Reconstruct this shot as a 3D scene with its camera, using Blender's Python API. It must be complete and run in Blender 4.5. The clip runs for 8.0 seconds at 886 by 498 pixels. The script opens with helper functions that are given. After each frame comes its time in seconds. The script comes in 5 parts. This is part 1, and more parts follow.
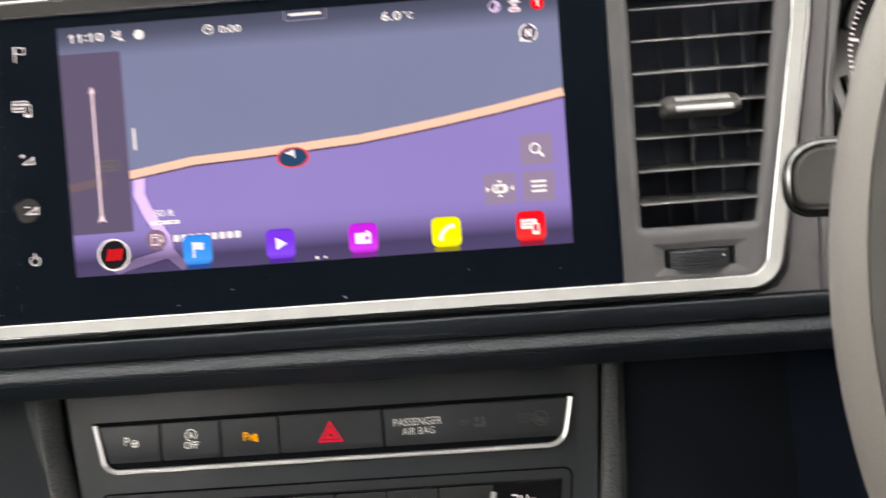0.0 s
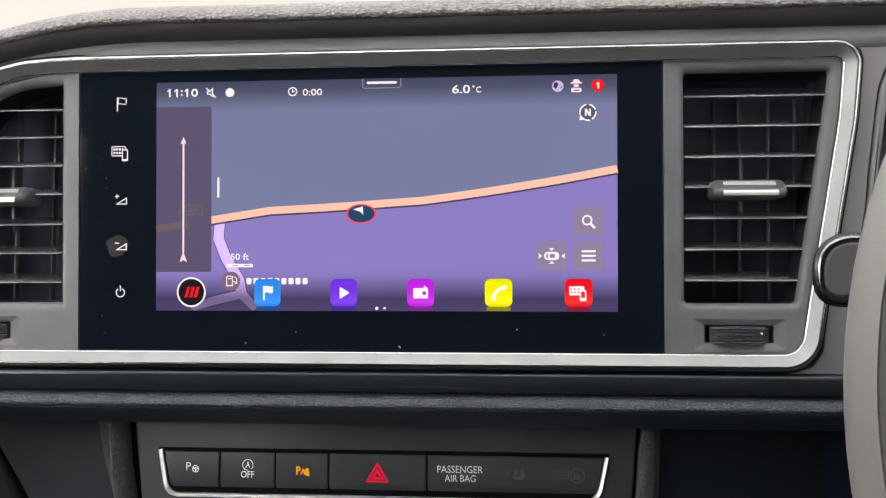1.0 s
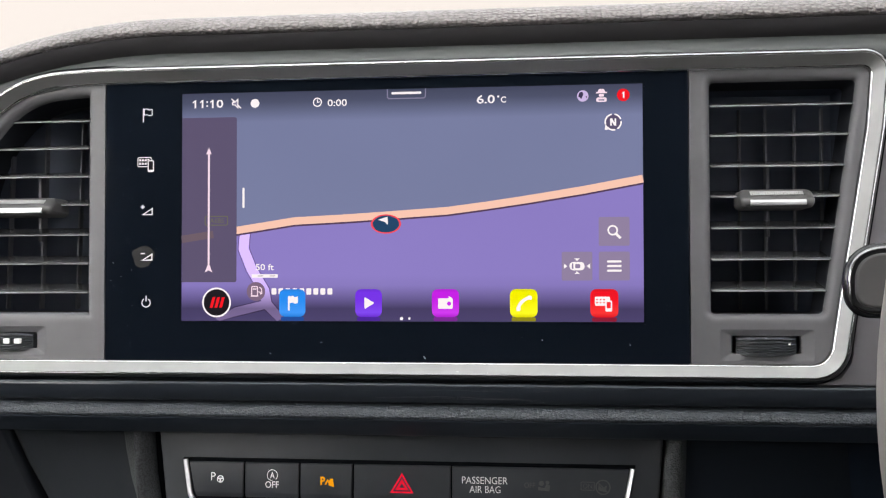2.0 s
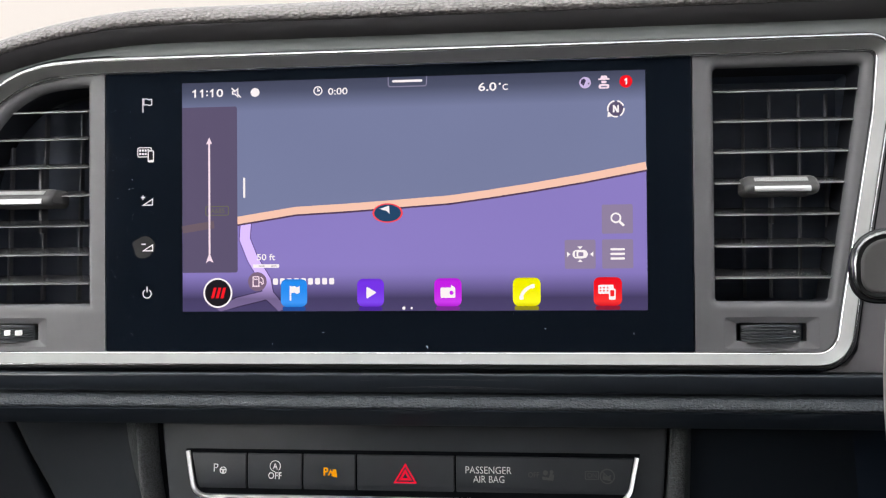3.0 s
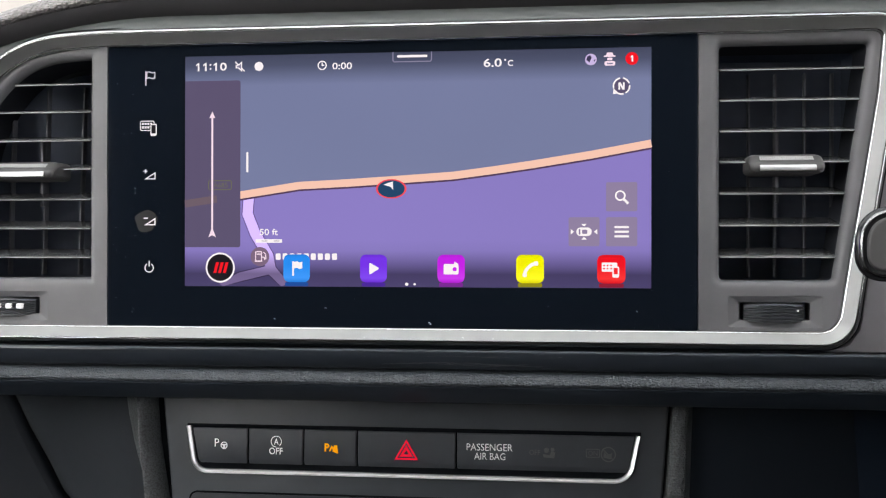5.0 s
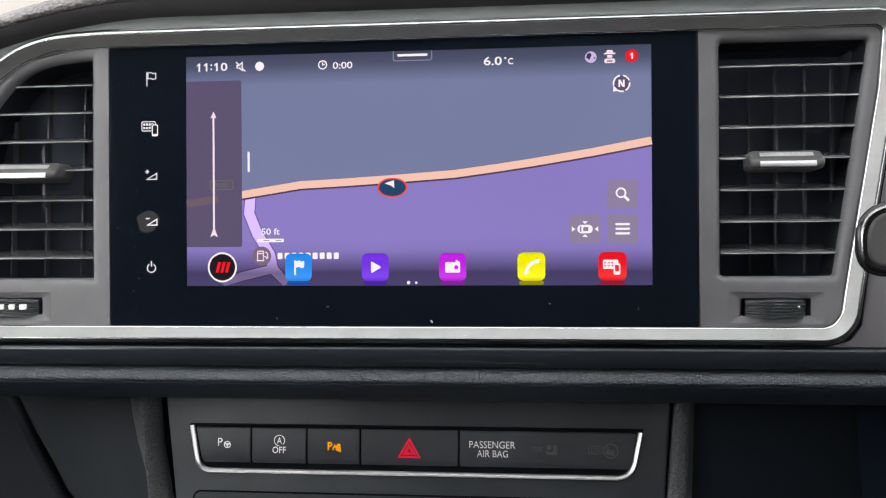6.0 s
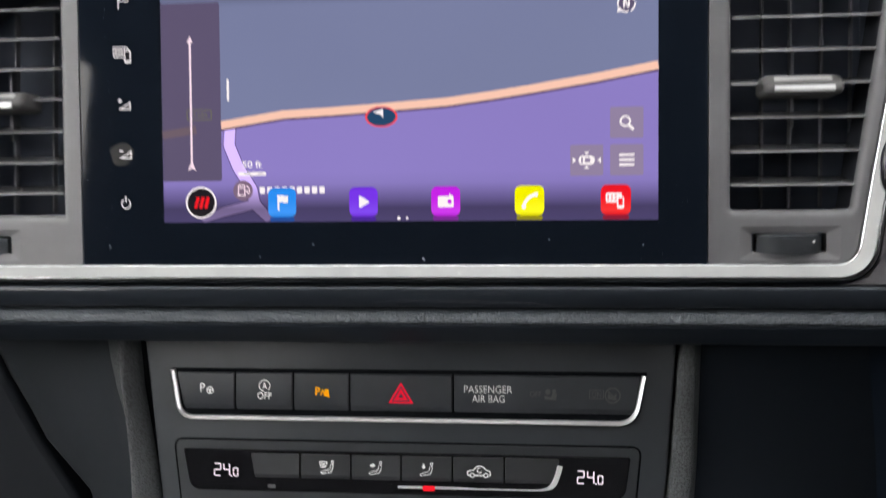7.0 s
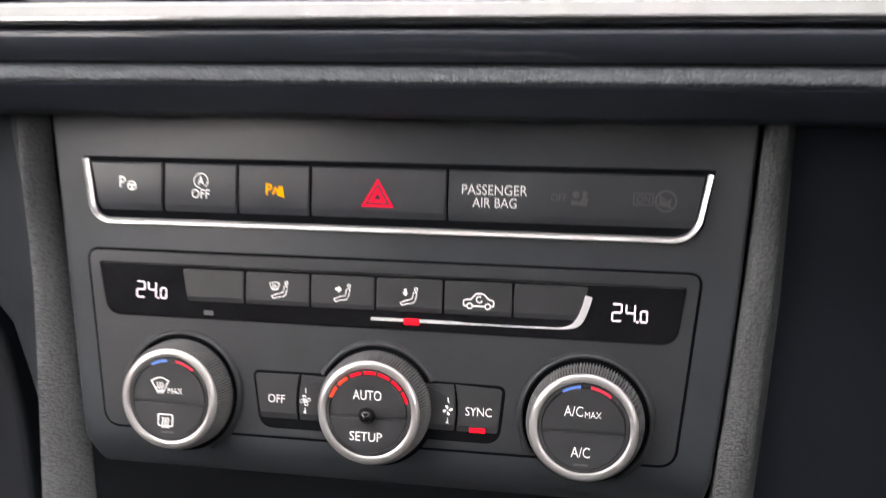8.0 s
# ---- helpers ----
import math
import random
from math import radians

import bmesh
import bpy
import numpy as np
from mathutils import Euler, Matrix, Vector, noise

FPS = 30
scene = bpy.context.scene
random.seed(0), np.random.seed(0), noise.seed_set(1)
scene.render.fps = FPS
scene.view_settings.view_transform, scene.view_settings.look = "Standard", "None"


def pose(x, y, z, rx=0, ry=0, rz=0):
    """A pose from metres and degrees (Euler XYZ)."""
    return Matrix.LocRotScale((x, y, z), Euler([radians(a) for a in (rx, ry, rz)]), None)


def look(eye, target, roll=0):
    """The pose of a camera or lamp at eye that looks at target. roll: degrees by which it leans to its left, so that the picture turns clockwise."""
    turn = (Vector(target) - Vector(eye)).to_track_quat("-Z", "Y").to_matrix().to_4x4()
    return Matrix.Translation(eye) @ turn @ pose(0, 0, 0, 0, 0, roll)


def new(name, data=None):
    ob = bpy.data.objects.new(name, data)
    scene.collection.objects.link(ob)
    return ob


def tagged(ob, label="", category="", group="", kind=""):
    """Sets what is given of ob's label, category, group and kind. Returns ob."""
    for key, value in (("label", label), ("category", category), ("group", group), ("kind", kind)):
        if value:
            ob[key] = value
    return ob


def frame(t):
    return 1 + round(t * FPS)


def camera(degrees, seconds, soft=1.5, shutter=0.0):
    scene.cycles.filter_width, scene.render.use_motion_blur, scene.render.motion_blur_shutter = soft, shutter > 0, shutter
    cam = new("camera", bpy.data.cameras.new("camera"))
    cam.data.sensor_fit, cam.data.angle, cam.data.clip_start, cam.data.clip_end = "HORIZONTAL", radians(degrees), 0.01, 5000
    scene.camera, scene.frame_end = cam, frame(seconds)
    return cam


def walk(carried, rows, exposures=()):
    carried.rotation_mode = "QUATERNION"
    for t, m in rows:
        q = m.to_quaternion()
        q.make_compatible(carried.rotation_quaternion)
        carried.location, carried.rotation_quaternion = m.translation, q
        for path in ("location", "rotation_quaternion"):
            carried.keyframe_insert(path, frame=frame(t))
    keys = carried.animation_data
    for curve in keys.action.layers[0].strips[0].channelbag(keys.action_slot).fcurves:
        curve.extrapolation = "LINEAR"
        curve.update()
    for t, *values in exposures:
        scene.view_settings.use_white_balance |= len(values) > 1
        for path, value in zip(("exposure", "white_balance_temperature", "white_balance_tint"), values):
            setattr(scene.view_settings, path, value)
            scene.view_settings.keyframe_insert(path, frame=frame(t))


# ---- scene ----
# Everything on the dashboard is laid out in millimetres from the middle of the display, x right, y away
# from the driver, z up the face of the dashboard, which leans back by twelve degrees.
MM = 0.001
DASH = pose(0, 0, 0.78, -12, 0, 0)
LOWER = DASH @ pose(0, 0.0287, -0.130, -3.0, 0, 0)

cam = camera(46.60, 8.0, soft=1.15, shutter=0.35)
PATH = [
    (0, (0.0638, -0.4258, -0.0380), (0.0493, 0.0237, -0.0515), -4.08),
    (0.2, (0.0556, -0.4377, -0.0367), (0.0290, 0.0115, -0.0414), -2.75),
    (0.5, (0.0703, -0.4422, -0.0358), (0.0370, 0.0066, -0.0347), -1.42),
    (0.8, (0.0719, -0.4502, -0.0336), (0.0313, -0.0021, -0.0275), -0.54),
    (1, (0.0720, -0.4540, -0.0319), (0.0280, -0.0062, -0.0245), -0.10),
    (1.3, (0.0702, -0.4547, -0.0307), (0.0219, -0.0074, -0.0210), 0.16),
    (1.5, (0.0692, -0.4547, -0.0306), (0.0194, -0.0076, -0.0195), 0.12),
    (3, (0.0688, -0.4508, -0.0327), (0.0158, -0.0040, -0.0248), -0.46),
    (3.5, (0.0691, -0.4517, -0.0339), (0.0176, -0.0047, -0.0292), -0.38),
    (4, (0.0640, -0.4471, -0.0363), (0.0114, -0.0002, -0.0319), -0.06),
    (4.5, (0.0658, -0.4485, -0.0363), (0.0147, -0.0014, -0.0342), 0.15),
    (6, (0.0658, -0.4510, -0.0368), (0.0136, -0.0040, -0.0359), -0.32),
    (6.5, (0.0668, -0.4491, -0.0365), (0.0160, -0.0020, -0.0430), -0.55),
    (6.8, (0.0663, -0.4430, -0.0387), (0.0144, 0.0039, -0.0512), -0.55),
    (7, (0.0649, -0.4243, -0.0454), (0.0135, 0.0223, -0.0646), -0.46),
    (7.2, (0.0613, -0.3948, -0.0565), (0.0089, 0.0509, -0.0895), 0.25),
    (7.3, (0.0590, -0.3866, -0.0611), (0.0052, 0.0585, -0.0998), 0.80),
    (7.5, (0.0706, -0.3619, -0.0757), (0.0059, 0.0811, -0.1210), 1.98),
    (7.7, (0.0778, -0.3453, -0.0857), (0.0033, 0.0956, -0.1373), 1.61),
    (7.8, (0.0790, -0.3339, -0.0915), (-0.0005, 0.1062, -0.1448), 1.32),
    (8, (0.0798, -0.3032, -0.1060), (-0.0051, 0.1353, -0.1604), 0.91),
]
walk(cam, [(t, DASH @ look(eye, target, roll)) for t, eye, target, roll in PATH],
     exposures=[(0, 0.29, 7500, 11), (0.5, 0.12, 7150, 11), (1, 0.05, 6950, 11), (1.5, 0.03, 6880, 11), (3.5, 0.02, 6800, 10), (6.5, 0.0, 6750, 10), (7, 0.04, 6850, 10), (7.5, 0.33, 7250, 15), (8, 0.86, 7150, 16)])

# ---- daylight: overcast sky through the windows of the car ----
world = bpy.data.worlds.new("overcast_sky")
scene.world = world
world.use_nodes = True
wn, wl = world.node_tree.nodes, world.node_tree.links
sky = wn.new("ShaderNodeTexSky")
sky.sky_type, sky.sun_disc = "NISHITA", False
sky.sun_elevation, sky.sun_rotation = radians(38), radians(200)
sky.air_density, sky.dust_density = 1.0, 4.0
grey = wn.new("ShaderNodeHueSaturation")
grey.inputs["Saturation"].default_value = 0.12
grey.inputs["Value"].default_value = 6.1
haze = wn.new("ShaderNodeMixRGB")
haze.blend_type = "MULTIPLY"
haze.inputs["Fac"].default_value, haze.inputs["Color2"].default_value = 1.0, (0.97, 0.98, 1.0, 1)
wl.new(sky.outputs["Color"], grey.inputs["Color"])
wl.new(grey.outputs["Color"], haze.inputs["Color1"])
wl.new(haze.outputs["Color"], wn["Background"].inputs["Color"])
wn["Background"].inputs["Strength"].default_value = 0.15

sun = new("sun", bpy.data.lights.new("sun", "SUN"))
sun.data.energy, sun.data.angle, sun.data.color = 0.8, radians(20), (1.0, 0.96, 0.92)
sun.matrix_world = look((-0.6, -2.0, 3.0), (0, 0, 0.8))


def window_light(name, eye, target, width, height, watts, colour=(0.965, 0.955, 1.03)):
    lamp = bpy.data.lights.new(name, "AREA")
    lamp.shape, lamp.size, lamp.size_y, lamp.energy, lamp.color = "RECTANGLE", width, height, watts, colour
    ob = new(name, lamp)
    ob.matrix_world = look(eye, target)
    return ob


window_light("window_light_left", (-0.735, -0.58, 1.09), (0.1, -0.5, 1.0), 0.52, 0.36, 0.68, (0.86, 1.0, 1.02))
window_light("window_light_right", (0.735, -0.44, 1.09), (-0.1, -0.4, 1.0), 0.74, 0.36, 0.16, (1.05, 0.90, 0.98))
window_light("window_light_right_rear", (0.735, -1.35, 1.09), (-0.1, -1.2, 1.0), 0.8, 0.36, 0.26, (1.05, 0.90, 0.98))


# ---- materials ----
def srgb(text):
    """Linear colour from a hex triplet."""
    out = []
    for i in (0, 2, 4):
        c = int(text[i:i + 2], 16) / 255
        out.append(c / 12.92 if c < 0.04045 else ((c + 0.055) / 1.055) ** 2.4)
    return (*out, 1.0)


class Nodes:
    """A thin wrapper for building a node material."""

    def __init__(self, name):
        self.mat = bpy.data.materials.new(name)
        self.mat.use_nodes = True
        self.tree = self.mat.node_tree
        self.bsdf = self.tree.nodes["Principled BSDF"]

    def node(self, kind, **values):
        n = self.tree.nodes.new("ShaderNode" + kind)
        for key, value in values.items():
            n.inputs[key].default_value = value
        return n

    def link(self, a, b):
        self.tree.links.new(a, b)

    def put(self, **values):
        for key, value in values.items():
            self.bsdf.inputs[key.replace("_", " ")].default_value = value
        return self

    def coords(self):
        return self.node("TexCoord").outputs["Object"]

    def ramp(self, fac, stops):
        r = self.node("ValToRGB")
        while len(r.color_ramp.elements) < len(stops):
            r.color_ramp.elements.new(0.5)
        for e, (p, c) in zip(r.color_ramp.elements, stops):
            e.position, e.color = p, (c if isinstance(c, tuple) else (c, c, c, 1))
        self.link(fac, r.inputs["Fac"])
        return r.outputs["Color"]

    def bump(self, height, strength, distance):
        b = self.node("Bump", Strength=strength, Distance=distance)
        self.link(height, b.inputs["Height"])
        self.link(b.outputs["Normal"], self.bsdf.inputs["Normal"])


def plastic(name, colour, rough, grain=0.12, size=2600.0, wear=0.35, vary=1.0, gloss=0.5):
    """Moulded plastic: fine spark-eroded grain, faint dust and handling marks."""
    m = Nodes(name)
    co = m.coords()
    fine = m.node("TexNoise", Scale=size, Detail=2.0)
    wide = m.node("TexNoise", Scale=38.0, Detail=5.0, Roughness=0.6)
    m.link(co, fine.inputs["Vector"]), m.link(co, wide.inputs["Vector"])
    c = colour
    col = m.ramp(wide.outputs["Fac"], [(0.25, (c[0] * (1 - wear * .4), c[1] * (1 - wear * .4), c[2] * (1 - wear * .4), 1)),
                                       (0.75, (c[0] * (1 + wear * .4), c[1] * (1 + wear * .4), c[2] * (1 + wear * .4), 1))])
    m.link(col, m.bsdf.inputs["Base Color"])
    ro = m.ramp(wide.outputs["Fac"], [(0.2, rough - 0.06 * vary), (0.8, rough + 0.08 * vary)])
    m.link(ro, m.bsdf.inputs["Roughness"])
    m.put(Specular_IOR_Level=gloss)
    m.bump(fine.outputs["Fac"], grain, 0.0002)
    return m.mat


def vinyl(name, colour, rough, size=620.0, depth=0.7, light=1.12, valley=0.7, along=0.8):
    """Soft-touch vinyl with a leather grain of small rounded cells."""
    m = Nodes(name)
    co = m.coords()
    warp = m.node("TexNoise", Scale=size * 0.7, Detail=2.0)
    stretch = m.node("Mapping")
    stretch.inputs["Scale"].default_value = (along, 1.0, 1.0)
    m.link(co, stretch.inputs["Vector"])
    mix = m.node("MixRGB", Fac=0.0004)
    mix.blend_type = "ADD"
    m.link(co, warp.inputs["Vector"])
    m.link(stretch.outputs["Vector"], mix.inputs["Color1"]), m.link(warp.outputs["Color"], mix.inputs["Color2"])
    cells = m.node("TexVoronoi", Scale=size, Randomness=0.78)
    cells.feature = "F1"
    m.link(mix.outputs["Color"], cells.inputs["Vector"])
    wide = m.node("TexNoise", Scale=30.0, Detail=4.0)
    m.link(co, wide.inputs["Vector"])
    c = colour
    col = m.ramp(cells.outputs["Distance"], [(0.35, (c[0] * light, c[1] * light, c[2] * light, 1)), (0.72, (c[0] * valley, c[1] * valley, c[2] * valley, 1))])
    m.link(col, m.bsdf.inputs["Base Color"])
    ro = m.ramp(wide.outputs["Fac"], [(0.3, rough - 0.05), (0.7, rough + 0.08)])
    m.link(ro, m.bsdf.inputs["Roughness"])
    dome = m.ramp(cells.outputs["Distance"], [(0.0, 1.0), (0.28, 0.88), (0.5, 0.5), (0.75, 0.0)])
    m.bump(dome, depth, 0.0008)
    return m.mat


def metal(name, colour, rough, brushed=0.0, metallic=1.0, vary=1.0):
    m = Nodes(name)
    co = m.coords()
    wide = m.node("TexNoise", Scale=55.0, Detail=6.0, Roughness=0.65)
    m.link(co, wide.inputs["Vector"])
    ro = m.ramp(wide.outputs["Fac"], [(0.3, max(rough - 0.04 * vary, 0.02)), (0.75, rough + 0.1 * vary)])
    m.link(ro, m.bsdf.inputs["Roughness"])
    c = colour
    col = m.ramp(wide.outputs["Fac"], [(0.3, (c[0], c[1], c[2], 1)), (0.8, (c[0] * .86, c[1] * .86, c[2] * .87, 1))])
    m.link(col, m.bsdf.inputs["Base Color"])
    m.put(Metallic=metallic)
    if brushed:
        mp = m.node("Mapping")
        mp.inputs["Scale"].default_value = (8, 900, 900)
        fine = m.node("TexNoise", Scale=1.0, Detail=2.0)
        m.link(co, mp.inputs["Vector"]), m.link(mp.outputs["Vector"], fine.inputs["Vector"])
        m.bump(fine.outputs["Fac"], brushed, 0.0002)
    return m.mat


def black_glass(name, colour, rough, dust=True, coated=False):
    """Piano black or cover glass, with specks of dust and faint smears. coated: an anti-glare layer dims its reflections."""
    m = Nodes(name)
    if coated:
        m.put(Specular_IOR_Level=0.12)
    co = m.coords()
    smear = m.node("TexNoise", Scale=26.0, Detail=4.0, Roughness=0.6)
    m.link(co, smear.inputs["Vector"])
    ro = m.ramp(smear.outputs["Fac"], [(0.45, rough), (0.9, rough + 0.06)])
    m.link(ro, m.bsdf.inputs["Roughness"])
    if dust:
        spots = m.node("TexVoronoi", Scale=560.0, Randomness=1.0)
        m.link(co, spots.inputs["Vector"])
        patch = m.node("TexNoise", Scale=33.0, Detail=3.0)
        m.link(co, patch.inputs["Vector"])
        hole = m.ramp(patch.outputs["Fac"], [(0.46, 0.0), (0.75, 0.10)])
        less = m.node("Math")
        less.operation = "LESS_THAN"
        m.link(spots.outputs["Distance"], less.inputs[0]), m.link(hole, less.inputs[1])
        mix = m.node("MixRGB")
        m.link(less.outputs[0], mix.inputs["Fac"])
        mix.inputs["Color1"].default_value, mix.inputs["Color2"].default_value = (*colour, 1), (0.17, 0.17, 0.18, 1)
        m.link(mix.outputs["Color"], m.bsdf.inputs["Base Color"])
    else:
        m.put(Base_Color=(*colour, 1))
    return m.mat


def lit(name, text, strength=1.0, shaded=False, rough=0.12, tile=False):
    """A part of a lit display. shaded: the picture itself fades to dark along its top and bottom edge."""
    m = Nodes(name)
    m.put(Base_Color=(0.004, 0.004, 0.005, 1), Roughness=rough, Specular_IOR_Level=0.12, Emission_Color=srgb(text), Emission_Strength=strength)
    if tile:
        split = m.node("SeparateXYZ")
        m.link(m.coords(), split.inputs[0])
        span = m.node("MapRange")
        span.inputs["From Min"].default_value, span.inputs["From Max"].default_value = -0.050, -0.0376
        m.link(split.outputs["Z"], span.inputs["Value"])
        c = srgb(text)
        deep = (c[0] * 0.78, c[1] * 0.78, c[2] * 0.82, 1)
        pale = (min(c[0] * 1.06 + 0.03, 1), min(c[1] * 1.1 + 0.03, 1), min(c[2] * 1.06 + 0.02, 1), 1)
        m.link(m.ramp(span.outputs[0], [(0.0, deep), (0.16, pale), (0.6, c), (0.88, c), (1.0, deep)]), m.bsdf.inputs["Emission Color"])
    if shaded:
        co = m.coords()
        split = m.node("SeparateXYZ")
        m.link(co, split.inputs[0])
        span = m.node("MapRange")
        span.inputs["From Min"].default_value, span.inputs["From Max"].default_value = -0.052, 0.052
        m.link(split.outputs["Z"], span.inputs["Value"])
        fade = m.ramp(span.outputs[0], [(0.0, 0.27), (0.055, 0.22), (0.155, 0.92), (0.2, 1.0), (0.87, 1.0), (0.955, 0.40), (1.0, 0.30)])
        cloud = m.node("TexNoise", Scale=9.0, Detail=2.0)
        m.link(co, cloud.inputs["Vector"])
        drift = m.ramp(cloud.outputs["Fac"], [(0.2, 0.94), (0.8, 1.05)])
        both = m.node("MixRGB", Fac=1.0)
        both.blend_type = "MULTIPLY"
        m.link(fade, both.inputs["Color1"]), m.link(drift, both.inputs["Color2"])
        mul = m.node("MixRGB", Fac=1.0)
        mul.blend_type = "MULTIPLY"
        mul.inputs["Color1"].default_value = srgb(text)
        m.link(both.outputs["Color"], mul.inputs["Color2"])
        m.link(mul.outputs["Color"], m.bsdf.inputs["Emission Color"])
    return m.mat


def paint(name, colour, rough=0.6, glow=0.0):
    """Printed or woven plain colour; glow: light given off, for backlit symbols and to brighten the dial marks."""
    m = Nodes(name)
    m.put(Emission_Color=(*colour, 1), Emission_Strength=glow)
    n = m.node("TexNoise", Scale=900.0, Detail=2.0)
    m.link(m.coords(), n.inputs["Vector"])
    c = colour
    m.link(m.ramp(n.outputs["Fac"], [(0.3, (c[0] * .85, c[1] * .85, c[2] * .85, 1)), (0.7, (*c, 1))]), m.bsdf.inputs["Base Color"])
    m.put(Roughness=rough)
    return m.mat


GREY_PLASTIC = plastic("satin_grey_plastic", (0.148, 0.147, 0.155), 0.40)
FASCIA = plastic("upper_fascia_plastic", (0.075, 0.081, 0.081), 0.58)
DARK_PLASTIC = plastic("dark_moulded_plastic", (0.050, 0.057, 0.064), 0.50)
PANEL_PLASTIC = plastic("console_panel_plastic", (0.045, 0.052, 0.060), 0.40)
CLIMATE_PLASTIC = plastic("climate_panel_plastic", (0.039, 0.043, 0.048), 0.40)
CLIMATE_KEY = plastic("climate_key_plastic", (0.040, 0.042, 0.046), 0.42, grain=0.08)
BUTTON_PLASTIC = plastic("button_plastic", (0.055, 0.061, 0.070), 0.42, grain=0.08)
SLAT_PLASTIC = plastic("vent_slat_plastic", (0.105, 0.104, 0.108), 0.26, grain=0.02, wear=0.1, vary=0.1)
# Pale strip on the slat noses: the glint there is put into the colour.
SLAT_GLINT = plastic("slat_glint_plastic", (0.40, 0.40, 0.41), 0.25, grain=0.02, wear=0.2, vary=0.2)
RIB_PLASTIC = plastic("knob_rib_plastic", (0.24, 0.24, 0.245), 0.3, grain=0.03, wear=0.1, vary=0.2)
# Blue-grey instead of black: lens glare over the deep ducts is put into the colour.
DUCT = plastic("duct_glare_plastic", (0.11, 0.13, 0.18), 0.7)
GROOVE = plastic("shadow_gap_rubber", (0.006, 0.007, 0.009), 0.9, gloss=0.08)
PAD_VINYL = vinyl("grained_pad_vinyl", (0.205, 0.188, 0.187), 0.48, size=640.0, depth=0.75, light=1.08, valley=0.66, along=0.72)
ROLL_VINYL = vinyl("grained_roll_vinyl", (0.060, 0.069, 0.080), 0.48, size=960.0, depth=0.45, light=1.08, valley=0.68, along=0.9)
BOLSTER_VINYL = vinyl("grained_bolster_vinyl", (0.114, 0.122, 0.127), 0.42, size=1120.0, depth=0.45, light=1.08, valley=0.68)
LEATHER = vinyl("wheel_leather", (0.27, 0.255, 0.24), 0.40, size=1500.0, depth=0.04, light=1.0, valley=0.94)
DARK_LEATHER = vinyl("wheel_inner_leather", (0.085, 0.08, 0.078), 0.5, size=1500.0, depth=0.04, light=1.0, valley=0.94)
SATIN_SILVER = metal("satin_silver", (0.365, 0.367, 0.360), 0.44, metallic=0.7, vary=0.5)
BEAD_SILVER = metal("bead_silver", (0.44, 0.44, 0.445), 0.20, vary=0.3)
TAB_SILVER = metal("tab_silver", (0.62, 0.62, 0.62), 0.40)
PADDLE = plastic("soft_paddle_plastic", (0.085, 0.082, 0.082), 0.5)
CHROME = metal("polished_chrome", (0.70, 0.70, 0.70), 0.13)
DARK_CHROME = metal("dark_chrome", (0.30, 0.30, 0.30), 0.2, vary=0.3)
RING_SILVER = metal("knob_ring_silver", (0.80, 0.79, 0.78), 0.32, brushed=0.03, metallic=0.8, vary=0.4)
EDGE_CHROME = metal("key_edge_chrome", (0.90, 0.90, 0.90), 0.35, metallic=0.2, vary=0.2)
STRIP_SILVER = metal("switch_strip_silver", (0.88, 0.88, 0.88), 0.30, metallic=0.75, vary=0.1)
PIANO = black_glass("piano_black", (0.023, 0.028, 0.036), 0.16, dust=False)
GLASS_BLACK = black_glass("cover_glass_black", (0.0055, 0.0082, 0.0135), 0.03, coated=True)
DISPLAY_BLACK = black_glass("climate_display_black", (0.009, 0.009, 0.011), 0.09)
PRINT = paint("backlit_white", (0.85, 0.85, 0.85), glow=0.46)
PRINT_FAINT = paint("printed_unlit_grey", (0.125, 0.127, 0.13))
AMBER = lit("lit_amber", "f0a010", 0.95)
HAZARD_RED = lit("hazard_red", "e41638", 0.95)
LED_RED = lit("led_red", "f41a2c", 1.05)
LED_ORANGE = lit("led_orange", "f4482c", 1.05)
DIGIT = lit("digit_white", "f6e8f6", 1.0)
# The dial marks are plain paint; a little glow is added to brighten them.
DIAL_BLUE = paint("dial_blue", (0.12, 0.28, 0.85), glow=0.08)
DIAL_RED = paint("dial_red", (0.85, 0.03, 0.07), glow=0.2)
HEADLINER = paint("headliner_fabric", (0.16, 0.158, 0.155), 0.95)
SCRATCH = paint("scratch_pale", (0.16, 0.16, 0.17), 0.5)
GLOSS_BLACK = black_glass("stalk_gloss_black", (0.02, 0.021, 0.023), 0.12, dust=False)
# Near-black navy: the bluish shade of the footwell is put into the base colour.
KNEE = plastic("footwell_shaded_plastic", (0.008, 0.014, 0.026), 0.8, gloss=0.18)
# Darker and bluer than the roll: shade beneath it is put into the colour.
UNDERSIDE = plastic("shaded_underside_plastic", (0.025, 0.034, 0.049), 0.55)
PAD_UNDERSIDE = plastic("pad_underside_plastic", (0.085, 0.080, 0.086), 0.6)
# Glovebox and console side carry their shade in a near-black colour as well.
GLOVEBOX = plastic("glovebox_shaded_plastic", (0.010, 0.013, 0.018), 0.75, gloss=0.3)
SIDE_PANEL = plastic("console_side_shaded_plastic", (0.012, 0.017, 0.025), 0.8, gloss=0.25)
SIDE_FASCIA = plastic("side_fascia_plastic", (0.17, 0.163, 0.175), 0.5)
FLANK = plastic("flank_plastic", (0.032, 0.038, 0.046), 0.55)
THROAT = plastic("vent_throat_plastic", (0.022, 0.025, 0.032), 0.6, gloss=0.2)
SMUDGE = plastic("finger_smudge", (0.009, 0.0085, 0.0095), 0.45, gloss=0.3)
DOOR_TRIM = paint("door_trim", (0.10, 0.10, 0.10), 0.7)
